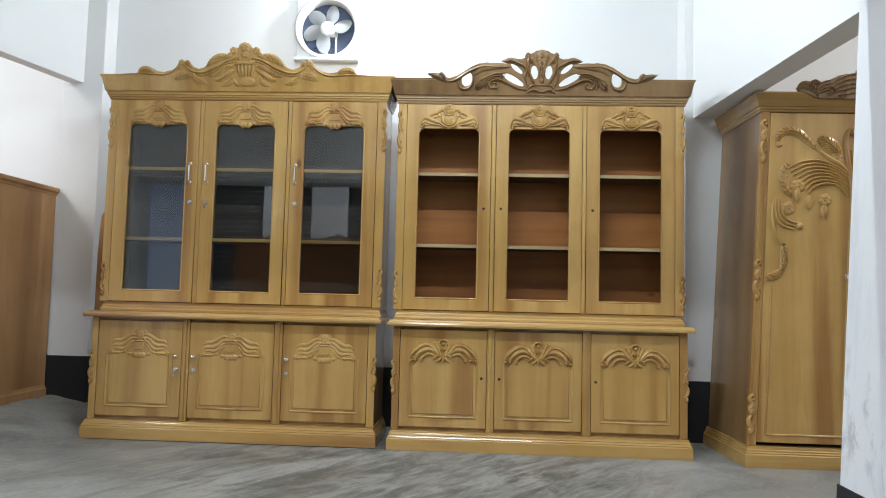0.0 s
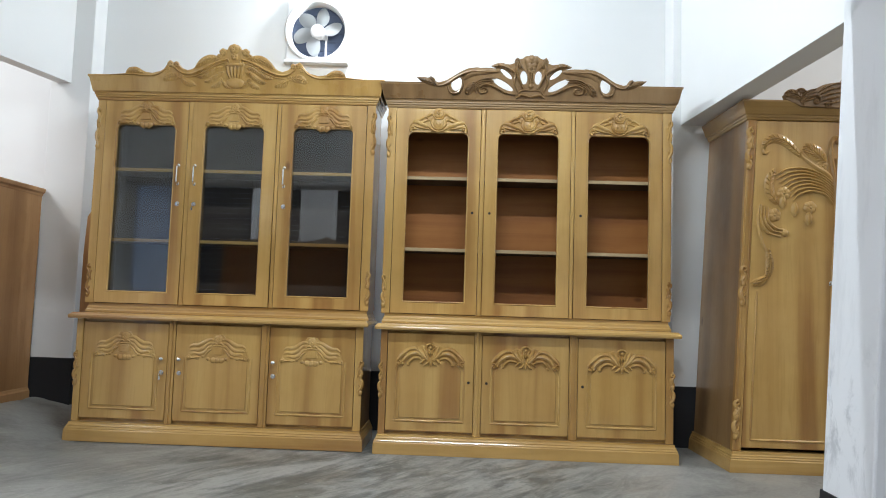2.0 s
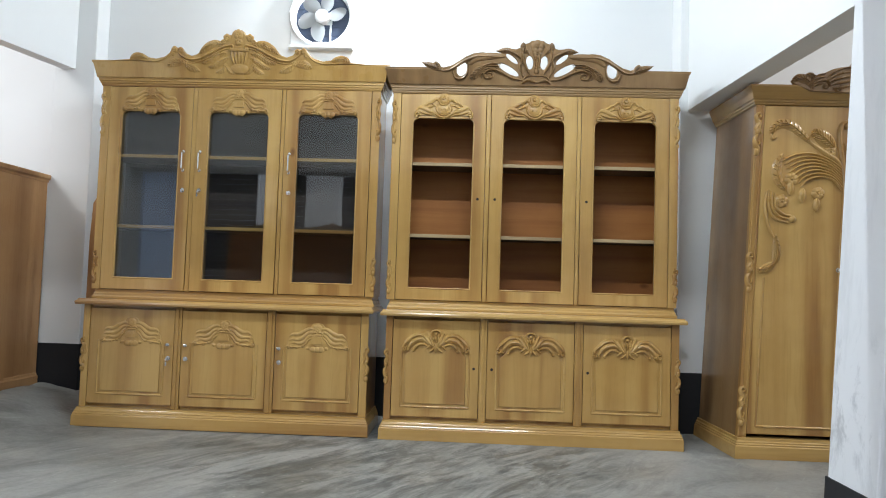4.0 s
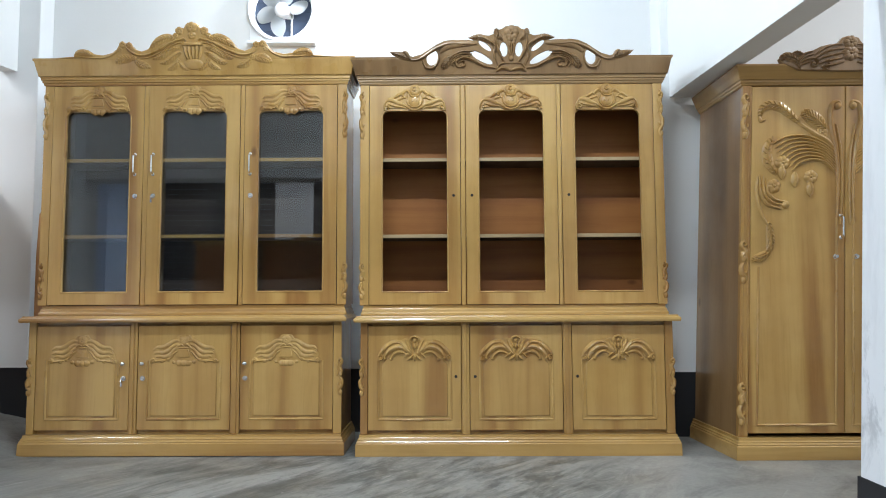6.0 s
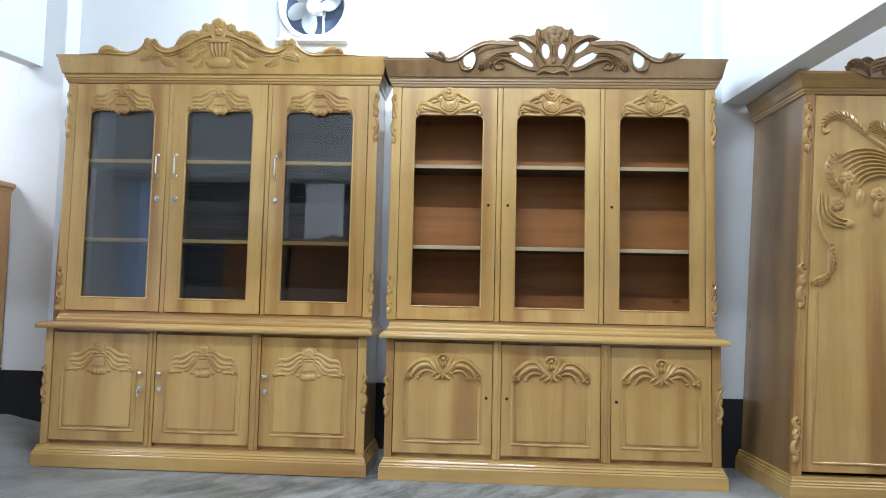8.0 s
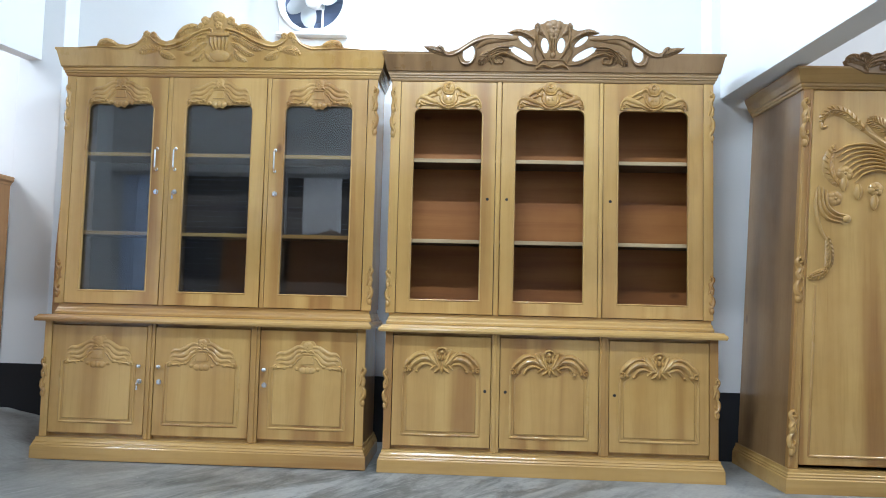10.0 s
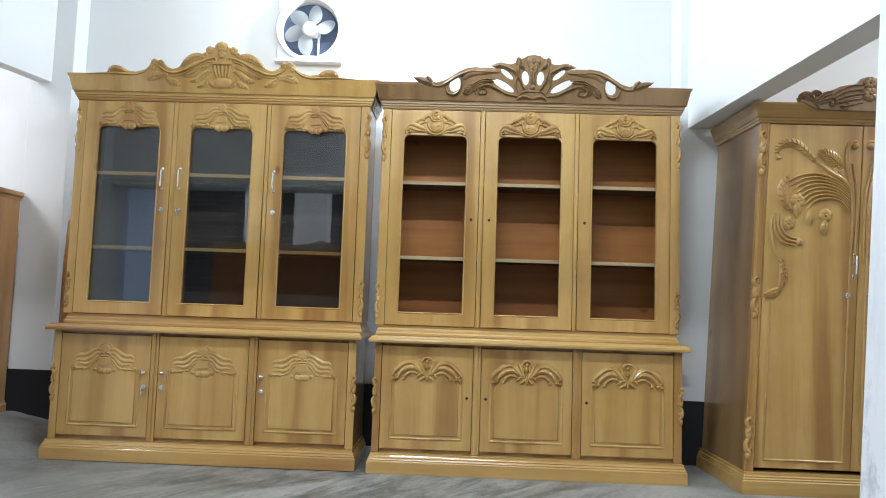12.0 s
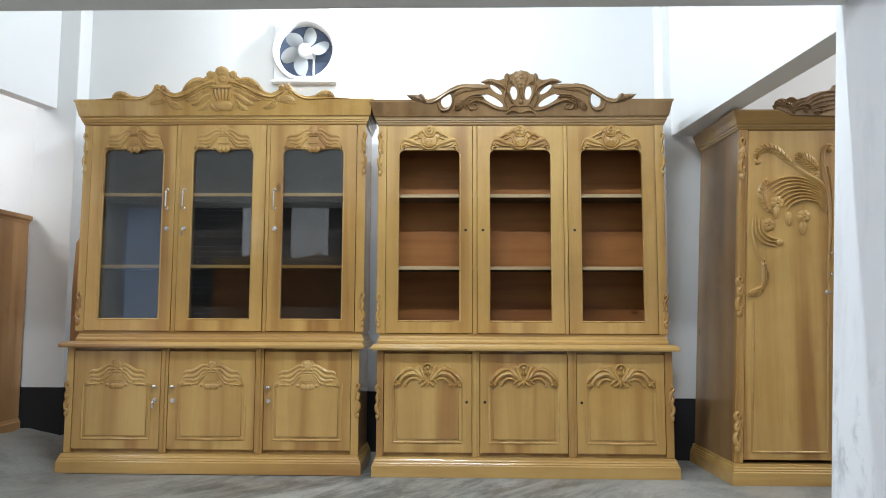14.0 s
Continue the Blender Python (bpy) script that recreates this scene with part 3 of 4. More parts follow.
def fleur(cx, z, s, y, h):
    """Low carving: a flower cup over spread leaves, between two arched scrolls. s: half its width."""
    half = [(0, .74), (.10, .73), (.17, .64), (.27, .68), (.36, .62), (.46, .58), (.58, .56), (.70, .50), (.82, .40), (.93, .24), (1.03, .06), (1.03, -.06), (.95, -.12), (.86, -.08), (.76, .04), (.68, -.08), (.58, -.04), (.48, .08), (.34, .02), (.24, -.10), (.12, -.06), (0, -.14)]
    bm = plate(mirrored(cx, [(x * s, z + (q * 0.84 - 0.03) * s) for x, q in half]), [], y - h * 0.36, h * 0.36 + 0.002, 0.0015)
    y -= h * 0.26

    def p(*pts):
        return [(x * s, z + (q * 0.84 - 0.03) * s) for x, q in pts]

    # outer scroll, and two glossy lobes under it
    pair(bm, cx, p((.26, .34), (.44, .52), (.64, .50), (.82, .34), (.94, .20), (1.0, .08)), .15 * s, h, y, (0.4, 0.5), 6)
    pair(bm, cx, p((.18, .20), (.36, .36), (.56, .36), (.74, .22), (.84, .04)), .19 * s, h * 1.1, y, (0.2, 0.45), 6)
    pair(bm, cx, p((.22, .12), (.36, .20), (.50, .20), (.62, .08), (.66, -.04)), .12 * s, h, y, (0.3, 0.5), 6)
    for sgn in (1, -1):
        curl(bm, cx + sgn * .96 * s, z - .02 * s, .085 * s, 0.9, y, .06 * s, h * 1.1, sgn)
        ball(bm, (cx + sgn * .96 * s, y, z - .02 * s), .04 * s, h, .04 * s, 8)
        ball(bm, (cx + sgn * .66 * s, y, z - .05 * s), .055 * s, h, .045 * s, 8)
        ball(bm, (cx + sgn * .84 * s, y, z - .03 * s), .05 * s, h, .05 * s, 8)
    # pointed leaves that spread from the foot
    for x, q, w in ((.43, .60, .19), (.25, .62, .15)):
        pair(bm, cx, p((.05, .10), (x * .5, q * .5), (x, q)), w * s, h * 1.1, y, (0.5, 0.15), 5)
    # flower cup
    ring = [(cx + .12 * s * math.cos(a * math.pi / 6), z + (.47 + .10 * math.sin(a * math.pi / 6)) * s) for a in range(-2, 9)]
    stroke(bm, ring, .07 * s, h, y, (0.6, 0.6), 3)
    ball(bm, (cx, y, z + .46 * s), .06 * s, h, .06 * s, 10)
    for k in (-1, 0, 1):
        drop(bm, cx + k * .085 * s, z + .31 * s, .055 * s, .09 * s, y, h)
    # palmette at the foot
    drop(bm, cx, z + .02 * s, .06 * s, .13 * s, y, h * 1.1)
    pair(bm, cx, p((.03, .14), (.10, .02), (.20, -.06)), .10 * s, h, y, (0.4, 0.4), 5)
    pair(bm, cx, p((.08, .24), (.20, .14), (.30, .02)), .09 * s, h, y, (0.4, 0.4), 5)
    return bm


def post_carving(x, y0, z0, z1, side, w=1.0):
    """Scrolled leaves one over another on a corner post; side: to which they lean out."""
    bm, h = bmesh.new(), z1 - z0
    def p(*pts):
        return [(x + side * a * 0.015 * w, z0 + b * h) for a, b in pts]
    stroke(bm, p((.2, .98), (1.1, .88), (.3, .74), (.9, .62), (.2, .5)), .018 * w, .011 * w, y0, (0.4, 0.3), 5)
    stroke(bm, p((-.4, .8), (.1, .66), (-.5, .5)), .014 * w, .009 * w, y0, (0.4, 0.3), 4)
    stroke(bm, p((.4, .50), (1.1, .38), (.8, .24), (.1, .16), (.3, .02)), .019 * w, .012 * w, y0, (0.4, 0.3), 5)
    curl(bm, x + side * .012, z0 + .88 * h, .012 * w, 0.5, y0, .008 * w, .012 * w, side)
    curl(bm, x + side * .014, z0 + .30 * h, .013 * w, 2.5, y0, .008 * w, .012 * w, side)
    for b in (.1, .56):
        ball(bm, (x + side * .012, y0, z0 + b * h), .010 * w, .011 * w, .016 * w, 8)
    return bm


def lean(bm):
    """Tips a cresting board forward, in line with the slanted cornice board below it."""
    bmesh.ops.transform(bm, matrix=pose(0, UP - 0.0545, 2.284, 14.0), verts=bm.verts)
    return bm


def crest_drapery(cx, z, y0):
    """A solid cresting board: a flower basket between wings of feathers."""
    k = 0.00343
    half = [(0, 57), (6, 57), (10, 54), (13, 48), (18, 49), (23, 46), (27, 39), (35, 36), (44, 37), (52, 34), (61, 28), (69, 22), (74, 16), (78, 13), (88, 10), (99, 14), (104, 20), (110, 25), (115, 23), (121, 26), (126, 20), (130, 14), (138, 8), (154, 4), (169, 6), (178, 11), (190, 13), (200, 10), (204, 3), (208, 0), (274.5, 0), (268, -31), (0, -31)]
    bm = plate(mirrored(cx, [(x * k, z + q * k) for x, q in half]), [], y0, 0.03, 0.004)

    def p(*pts):
        return [(x * k, z + q * k) for x, q in pts]

    # the double rail that flows out of the vase's volutes
    pair(bm, cx, p((13, 30), (25, 28), (40, 22), (54, 14), (76, 5), (94, 4), (106, 10), (113, 17)), .017, .013, y0, (0.8, 0.5), 6)
    pair(bm, cx, p((16, 24), (28, 22), (42, 15), (56, 7), (78, -1), (96, -2)), .009, .010, y0, (0.6, 0.3), 6)
    pair(bm, cx, p((127, 14), (136, 6), (152, 0), (172, 0), (200, 1), (240, -1)), .013, .009, y0, (0.8, 0.2), 6)
    for s in (1, -1):
        def at(*pts):
            return [(cx + s * x * k, z + q * k) for x, q in pts]
        curl(bm, cx + s * 14 * k, z + 26 * k, .020, 0.5, y0, .010, .013, s)
        leaf(bm, at((28, 31), (43, 32), (58, 26), (73, 15)), .042, .011, y0, 8)
        leaf(bm, at((22, 16), (38, 12), (54, 2), (70, -3)), .036, .010, y0, 9)
        leaf(bm, at((20, 8), (32, 2), (46, -8), (58, -10)), .032, .010, y0, 8)
        leaf(bm, at((170, 4), (182, 8), (194, 8), (203, 3)), .034, .010, y0, 5)
        for x, q, r in ((108, 20, .020), (119, 21, .022), (124, 13, .016), (101, -1, .020), (21, 43, .026), (28, 36, .016), (26, -6, .014)):
            flower(bm, cx + s * x * k, z + q * k, r, y0, 5, .011)
        leaf(bm, at((103, -3), (118, -2), (134, -9)), .050, .009, y0, 6)
        leaf(bm, at((100, -4), (90, -11), (73, -17)), .042, .009, y0, 6)
        leaf(bm, at((26, -8), (32, -15), (46, -21)), .032, .008, y0, 5)
        leaf(bm, at((24, -8), (18, -16), (8, -22)), .026, .008, y0, 4)
    box(bm, cx - 18 * k, cx + 18 * k, y0 - .015, y0 + .01, z + 19 * k, z + 24 * k, 0.003)
    for i in range(5):
        x = (i - 2) * 6.4 * k
        stroke(bm, [(cx + x * 1.1, z + 20 * k), (cx + x, z + 8 * k), (cx + x * 0.7, z - 4 * k)], .021, .013, y0, (0.8, 0.5), 4)
    ball(bm, (cx, y0, z - 12 * k), .058, .010, .034, 16)
    for q, r in ((49, .034), (36, .026)):
        flower(bm, cx, z + q * k, r, y0, 5, .014)
    return bm


def crest_pierced(cx, z, y0):
    """A pierced cresting board: a flower vase between scrolled leaves, with openings through it."""
    k = 0.00343
    half = [(0, 50), (11, 49), (16, 45), (24, 43), (30, 37), (38, 34), (56, 36), (74, 31), (63, 27), (78, 24), (98, 28), (114, 26), (128, 20), (142, 11), (154, 4), (168, 0), (178, 3), (184, 9), (191, 7), (209, 9), (204, 4), (193, 0), (274.5, 0), (268, -31), (0, -31)]

    def oval(x, q, a, b, tilt, n=14):
        out = []
        for i in range(n):
            t = 2 * math.pi * i / n
            u, v = a * math.cos(t), b * math.sin(t)
            out.append(((x + u * math.cos(tilt) - v * math.sin(tilt)) * k, z + (q + u * math.sin(tilt) + v * math.cos(tilt)) * k))
        return out

    holes = []
    for o in (oval(135, -2, 9.5, 13, 0.3), oval(51, -2, 22, 6.0, 0.50), oval(45, 17, 13.5, 4.2, 0.66), oval(13, 11, 6.5, 12, -0.1)):
        holes += [[(cx + x, q) for x, q in o], [(cx - x, q) for x, q in o]]
    bm = plate(mirrored(cx, [(x * k, z + q * k) for x, q in half]), holes, y0, 0.03, 0.004)

    def p(*pts):
        return [(x * k, z + q * k) for x, q in pts]

    pair(bm, cx, p((60, 20), (80, 20), (104, 21), (122, 16), (136, 9), (148, 1), (160, -5), (174, -6)), .020, .018, y0, (0.5, 0.4), 5)
    pair(bm, cx, p((126, 12), (124, -4), (132, -18), (146, -18), (152, -6)), .016, .020, y0, (0.5, 0.5), 5)
    pair(bm, cx, p((58, 22), (84, 21), (108, 17), (122, 6)), .046, .012, y0, (0.4, 0.3), 6)
    for d in range(4):
        pair(bm, cx, p((64 + 3 * d, 8 - 4 * d), (84 + 2 * d, 8 - 4 * d), (100, 1 - 4 * d), (110 - 4 * d, -10 - 3 * d)), .0125, .019, y0, (0.5, 0.25), 5)
    pair(bm, cx, p((26, -20), (44, -17), (62, -8), (80, -2), (94, -8), (92, -17), (82, -17)), .018, .021, y0, (0.4, 0.6), 5)
    pair(bm, cx, p((24, -14), (30, 2), (28, 16), (36, 24), (54, 31), (72, 30)), .018, .021, y0, (0.5, 0.3), 5)
    pair(bm, cx, p((22, 40), (26, 28), (24, 14), (18, 0), (12, -10)), .022, .023, y0, (0.4, 0.4), 5)
    pair(bm, cx, p((0, -24), (16, -20), (26, -26)), .022, .019, y0, (0.6, 0.4), 4)
    pair(bm, cx, p((0, -12), (16, -12), (24, -20)), .014, .011, y0, (0.6, 0.4), 4)
    for s in (1, -1):
        leaf(bm, [(cx + s * x * k, z + q * k) for x, q in ((170, -5), (186, 1), (206, 7))], .034, .014, y0, 6)
        leaf(bm, [(cx + s * x * k, z + q * k) for x, q in ((174, -3), (179, 4), (184, 10))], .022, .013, y0, 4)
        leaf(bm, [(cx + s * x * k, z + q * k) for x, q in ((98, 2), (108, -8), (118, -20))], .050, .018, y0, 7)
        leaf(bm, [(cx + s * x * k, z + q * k) for x, q in ((36, 22), (52, 31), (72, 30))], .030, .016, y0, 6)
        leaf(bm, [(cx + s * x * k, z + q * k) for x, q in ((14, 26), (24, 36), (26, 46))], .035, .014, y0, 4)
        curl(bm, cx + s * 84 * k, z - 14 * k, .024, 0.5, y0, .012, .015, s)
    for q, r in ((38, .046), (26, .030)):
        flower(bm, cx, z + q * k, r, y0, 5, .022)
    for a in (-1, 0, 1):
        stroke(bm, [(cx + a * .008, z + 24 * k), (cx + a * .016, z + 12 * k), (cx + a * .003, z - 2 * k)], .016, .015, y0, (0.5, 0.3), 4)
    ball(bm, (cx, y0, z - 4 * k), .016, .016, .018, 8)
    return bm


def pull(x, y0, z0, z1):
    """A slim chrome pull handle with two feet."""
    bm = bmesh.new()
    cylinder(bm, (x, y0 - 0.026, z0 + 0.012), (x, y0 - 0.026, z1 - 0.012), 0.0052, n=12)
    for z in (z0, z1):
        ball(bm, (x, y0 - 0.002, z), 0.010, 0.005, 0.012, 12)
        cylinder(bm, (x, y0, z), (x, y0 - 0.027, z + (0.012 if z == z0 else -0.012)), 0.006, 0.0055, 10)
    return bm


def lock(x, y0, z, key=False):
    bm = bmesh.new()
    cylinder(bm, (x, y0, z), (x, y0 - 0.004, z), 0.014, n=18)
    cylinder(bm, (x, y0 - 0.003, z), (x, y0 - 0.016, z), 0.0105, 0.009, 16)
    if key:
        box(bm, x - 0.0025, x + 0.0025, y0 - 0.026, y0 - 0.014, z - 0.004, z + 0.004)
        cylinder(bm, (x - 0.002, y0 - 0.028, z - 0.012), (x + 0.002, y0 - 0.028, z - 0.012), 0.010, n=12)
        box(bm, x - 0.005, x + 0.004, y0 - 0.030, y0 - 0.028, z - 0.042, z - 0.020)
    return bm


def knob(x, y0, z):
    bm = cylinder(bmesh.new(), (x, y0, z), (x, y0 - 0.016, z), 0.007, n=12)
    return ball(bm, (x, y0 - 0.021, z), 0.015, 0.009, 0.012, 14)


def keyhole(x, y0, z):
    return cylinder(bmesh.new(), (x, y0 + 0.002, z), (x, y0 - 0.0012, z), 0.0085, n=14)


def bookcase(label, glazed, m):
    case = tagged(new("bookcase"), label, "bookcase", "pair of bookcases")
    case.matrix_basis = m
    carve = drapery if glazed else shell_scrolls
    bm = moulding(bmesh.new(), 0.022, 1.778, 0.022, 0.47, [(0.022, 0), (0.021, 0.066), (0.016, 0.072), (0.018, 0.076), (0.013, 0.083), (0.010, 0.086), (0.012, 0.090), (0.006, 0.097), (0.004, 0.101), (0.003, 0.112)])
    part("plinth", bm, WOOD_X, case, "stepped wooden plinth")
    # lower body: sides, posts, rails, back, bottom
    part("lower_body", boxes((0.026, 0.046, 0.06, 0.46, 0.112, 0.735), (1.754, 1.774, 0.06, 0.46, 0.112, 0.735), (0.046, 1.754, 0.44, 0.455, 0.112, 0.735), (0.046, 1.754, 0.075, 0.44, 0.112, 0.13), (0.046, 1.754, 0.064, 0.078, 0.718, 0.735)), WOOD, case)
    for x0, x1 in ((0.022, 0.063), (0.592, 0.635), (1.160, 1.209), (1.732, 1.778)):
        bm = boxes((x0, x1, FACE - 0.004, FACE + 0.03, 0.112, 0.735), bevel=0.003)
        if 0.1 < x0 < 1.7:
            box(bm, x0 + 0.008, x1 - 0.016, FACE - 0.012, FACE, 0.113, 0.734, 0.003)
        part("post", bm, WOOD, case)
    for x, side in ((0.040, -1), (1.760, 1)):
        part("post_carving", post_carving(x, FACE - 0.003, 0.32, 0.54, side, 1.2), CARVED, case, "", True)
    for n, (x0, x1) in enumerate(LOW):
        cx = (x0 + x1) / 2
        door = part("lower_door", boxes((x0 + 0.0012, x1 - 0.0012, FACE, FACE + 0.022, 0.134, 0.716), bevel=0.002), WOOD, case)
        z0, z1, s = 0.212, 0.500, 0.184
        field = [(cx - s, z0), (cx + s, z0), (cx + s, z1), (cx + s - .03, z1 + .03), (cx + .09, z1 + .06), (cx, z1 + .03), (cx - .09, z1 + .06), (cx - s + .03, z1 + .03), (cx - s, z1)]
        part("panel", plate(field, [], FACE - 0.006, 0.008, 0.004), WOOD, door, "raised panel field")
        r = s + 0.020
        for pts in ([(cx - r, z0 - 0.018), (cx + r, z0 - 0.018)], [(cx - r, z0 - 0.02), (cx - r, z1 + 0.02)], [(cx + r, z0 - 0.02), (cx + r, z1 + 0.02)]):
            bm = bmesh.new()
            stroke(bm, pts, 0.014, 0.007, FACE, (1, 1), 3)
            part("bead", bm, CARVED, door, "raised bead round the panel", True)
        part("carving", carve(cx, z1 + 0.016, 0.186, FACE, 0.009) if glazed else fleur(cx, z1 + 0.040, 0.200, FACE, 0.018), CARVED, door, "shallow relief carving", True)
        x = (0.559, 0.667, 1.240)[n]
        if glazed:
            part("knob", knob(x, FACE, 0.504), CHROME, door, "small chrome knob", True)
            part("lock", lock(x, FACE, 0.421, n == 0), CHROME, door, "chrome lock")
        else:
            part("lock_hole", keyhole(x, FACE, 0.430), DARKHOLE, door, "dark empty lock hole")
    bm = moulding(bmesh.new(), 0.022, 1.778, 0.022, 0.47, [(0.0, 0.735), (0.030, 0.736), (0.034, 0.748), (0.032, 0.757), (0.022, 0.764), (0.018, 0.772)])
    part("countertop", bm, WOOD_X, case, "projecting wooden shelf edge between the two halves")
    bm = moulding(bmesh.new(), 0.022, 1.778, UP + 0.012, 0.46, [(0.012, 0.772), (0.012, 0.785), (0.006, 0.792), (0.004, 0.805), (-0.002, 0.812), (-0.002, 0.830)])
    part("base_moulding", bm, WOOD_X, case)
    part("upper_body", boxes((0.008, 0.028, UP + 0.02, 0.45, 0.83, 2.13), (1.764, 1.784, UP + 0.02, 0.45, 0.83, 2.13), (0.028, 1.764, UP + 0.03, 0.45, 2.108, 2.13), (0.028, 1.764, UP + 0.03, 0.45, 0.812, 0.826)), WOOD, case)
    part("inner_bottom", boxes((0.034, 1.758, UP + 0.032, 0.43, 0.826, 0.832)), INNER, case, "inner board, coloured dark for the shade inside the case")
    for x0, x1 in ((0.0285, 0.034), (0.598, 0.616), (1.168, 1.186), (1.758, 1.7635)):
        part("partition", boxes((x0, x1, UP + 0.032, 0.43, 0.83, 2.107)), INNER, case, "inner board, coloured dark for the shade inside the case")
    part("inner_top", boxes((0.034, 1.758, UP + 0.032, 0.43, 2.100, 2.107)), INNER, case, "inner board, coloured dark for the shade inside the case")
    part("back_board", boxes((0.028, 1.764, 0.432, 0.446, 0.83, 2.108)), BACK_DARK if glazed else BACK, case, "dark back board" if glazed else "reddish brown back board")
    for z in (1.226, 1.683):
        for x0, x1 in ((0.028, 0.598), (0.616, 1.168), (1.186, 1.764)):
            shelf = part("shelf", boxes((x0, x1, UP + 0.063, 0.43, z + 0.001, z + 0.020)), INNER, case, "shelf board, coloured dark for the shade inside the case")
            part("edge_strip", boxes((x0, x1, UP + 0.055, UP + 0.063, z, z + 0.021), bevel=0.002), WOOD_X if glazed else PALE, shelf, "light wooden strip along the front edge")
    for x0, x1 in ((0.004, 0.056), (0.596, 0.623), (1.163, 1.186), (1.732, 1.786)):
        part("post", boxes((x0, x1, UP + 0.002, UP + 0.03, 0.83, 2.135), bevel=0.003), WOOD, case)
    for x, side in ((0.026, -1), (1.766, 1)):
        part("post_carving", post_carving(x, UP + 0.003, 1.80, 2.10, side, 1.2), CARVED, case, "", True)
        part("post_carving", post_carving(x, UP + 0.003, 0.86, 1.08, side, 1.2), CARVED, case, "", True)
    for n, (x0, x1) in enumerate(TOP):
        cx = (x0 + x1) / 2
        y = UP if n != 1 else UP - 0.004
        a, b = cx - 0.188, cx + 0.188
        door = part("upper_door", plate([(x0 + .001, 0.833), (x1 - .001, 0.833), (x1 - .001, 2.129), (x0 + .001, 2.129)], [arch(a, b, 0.909, 1.975, 0.035)], y, 0.022, 0.002), WOOD, case)
        bm = bmesh.new()
        edge = arch(a - .003, b + .003, 0.906, 1.978, 0.035)
        stroke(bm, edge[:2], 0.010, 0.004, y, (1, 1), 2)
        part("bead", bm, CARVED, door, "", True)
        for x in (a - .004, b + .004):
            bm = bmesh.new()
            stroke(bm, [(x, 0.906), (x, 1.95)], 0.008, 0.004, y, (1, 1), 2)
            part("bead", bm, CARVED, door, "", True)
        part("carving", carve(cx, 1.985, 0.180, y, 0.0105 if glazed else 0.013), CARVED, door, "relief carving over the opening", True)
        x = (0.553, 0.660, 1.227)[n]
        if glazed:
            pane = part("glass", boxes((a - .008, b + .008, y + 0.024, y + 0.028, 0.90, 1.985)), GLASS, door, "clear glass pane")
            pane.visible_shadow = False
            part("handle", pull(x - .004, y, 1.598, 1.716), CHROME, door, "slim chrome pull handle", True)
            part("lock", lock(x, y, 1.470, n == 1), CHROME, door, "chrome lock")
        else:
            part("lock_hole", keyhole(x, y, 1.470), DARKHOLE, door, "dark empty lock hole")
    # cornice: mouldings all along, the plain slanted board above them
    low = [(-0.002, 2.130), (0.006, 2.132), (0.010, 2.140), (0.010, 2.146), (0.016, 2.150), (0.016, 2.160), (0.022, 2.163), (0.022, 2.174), (0.026, 2.178), (0.026, 2.184)]
    part("cornice", moulding(bmesh.new(), 0.008, 1.784, UP + 0.004, 0.45, low), WOOD_X if glazed else CREST_X, case, "moulded cornice")
    rise = [(0.026, 2.184), (0.032, 2.186), (0.050, 2.266), (0.056, 2.272), (0.057, 2.284)]
    if glazed:
        part("cornice_board", moulding(bmesh.new(), 0.008, 1.784, UP + 0.004, 0.45, rise), WOOD_X, case, "plain slanted cornice board")
        part("crest", lean(crest_drapery(0.896, 0, 0)), CARVED, case, "solid carved crest with flower basket and feathers", True)
    else:
        for x0, x1, s in ((0.008, 0.243, 0), (1.549, 1.784, 1)):
            bm = bmesh.new()
            rows = []
            for o, z in rise:
                end = x1 if s == 0 else x0
                ring = [(x0 - o, 0.45), (x0 - o, UP + .004 - o), (end, UP + .004 - o), (end, UP + .03 - o), (x0 - o + .022, UP + .03 - o), (x0 - o + .022, 0.45)]
                if s:
                    ring = [(x1 + o, 0.45), (x1 + o, UP + .004 - o), (end, UP + .004 - o), (end, UP + .03 - o), (x1 + o - .022, UP + .03 - o), (x1 + o - .022, 0.45)]
                rows.append([bm.verts.new((x, y, z)) for x, y in ring])
            for q, r in zip(rows, rows[1:]):
                for k in range(6):
                    bm.faces.new((q[k], q[(k + 1) % 6], r[(k + 1) % 6], r[k]))
            bm.faces.new(rows[-1])
            bmesh.ops.recalc_face_normals(bm, faces=bm.faces)
            part("cornice_board", bm, CREST_X, case, "plain slanted cornice board")
        part("crest", lean(crest_pierced(0.896, 0, 0)), CREST, case, "pierced carved crest with scrolled leaves", True)
    return case


bookcase("yellow-brown lacquered wooden bookcase, unglazed upper doors, pierced carved crest", False, pose(0, 0, 0))
bookcase("yellow-brown lacquered wooden bookcase, glazed upper doors, solid carved crest", True, pose(-1.885, 0.012, 0.004) @ Matrix.Diagonal((1.012, 1, 1.004, 1)))

# ---- armoire ----


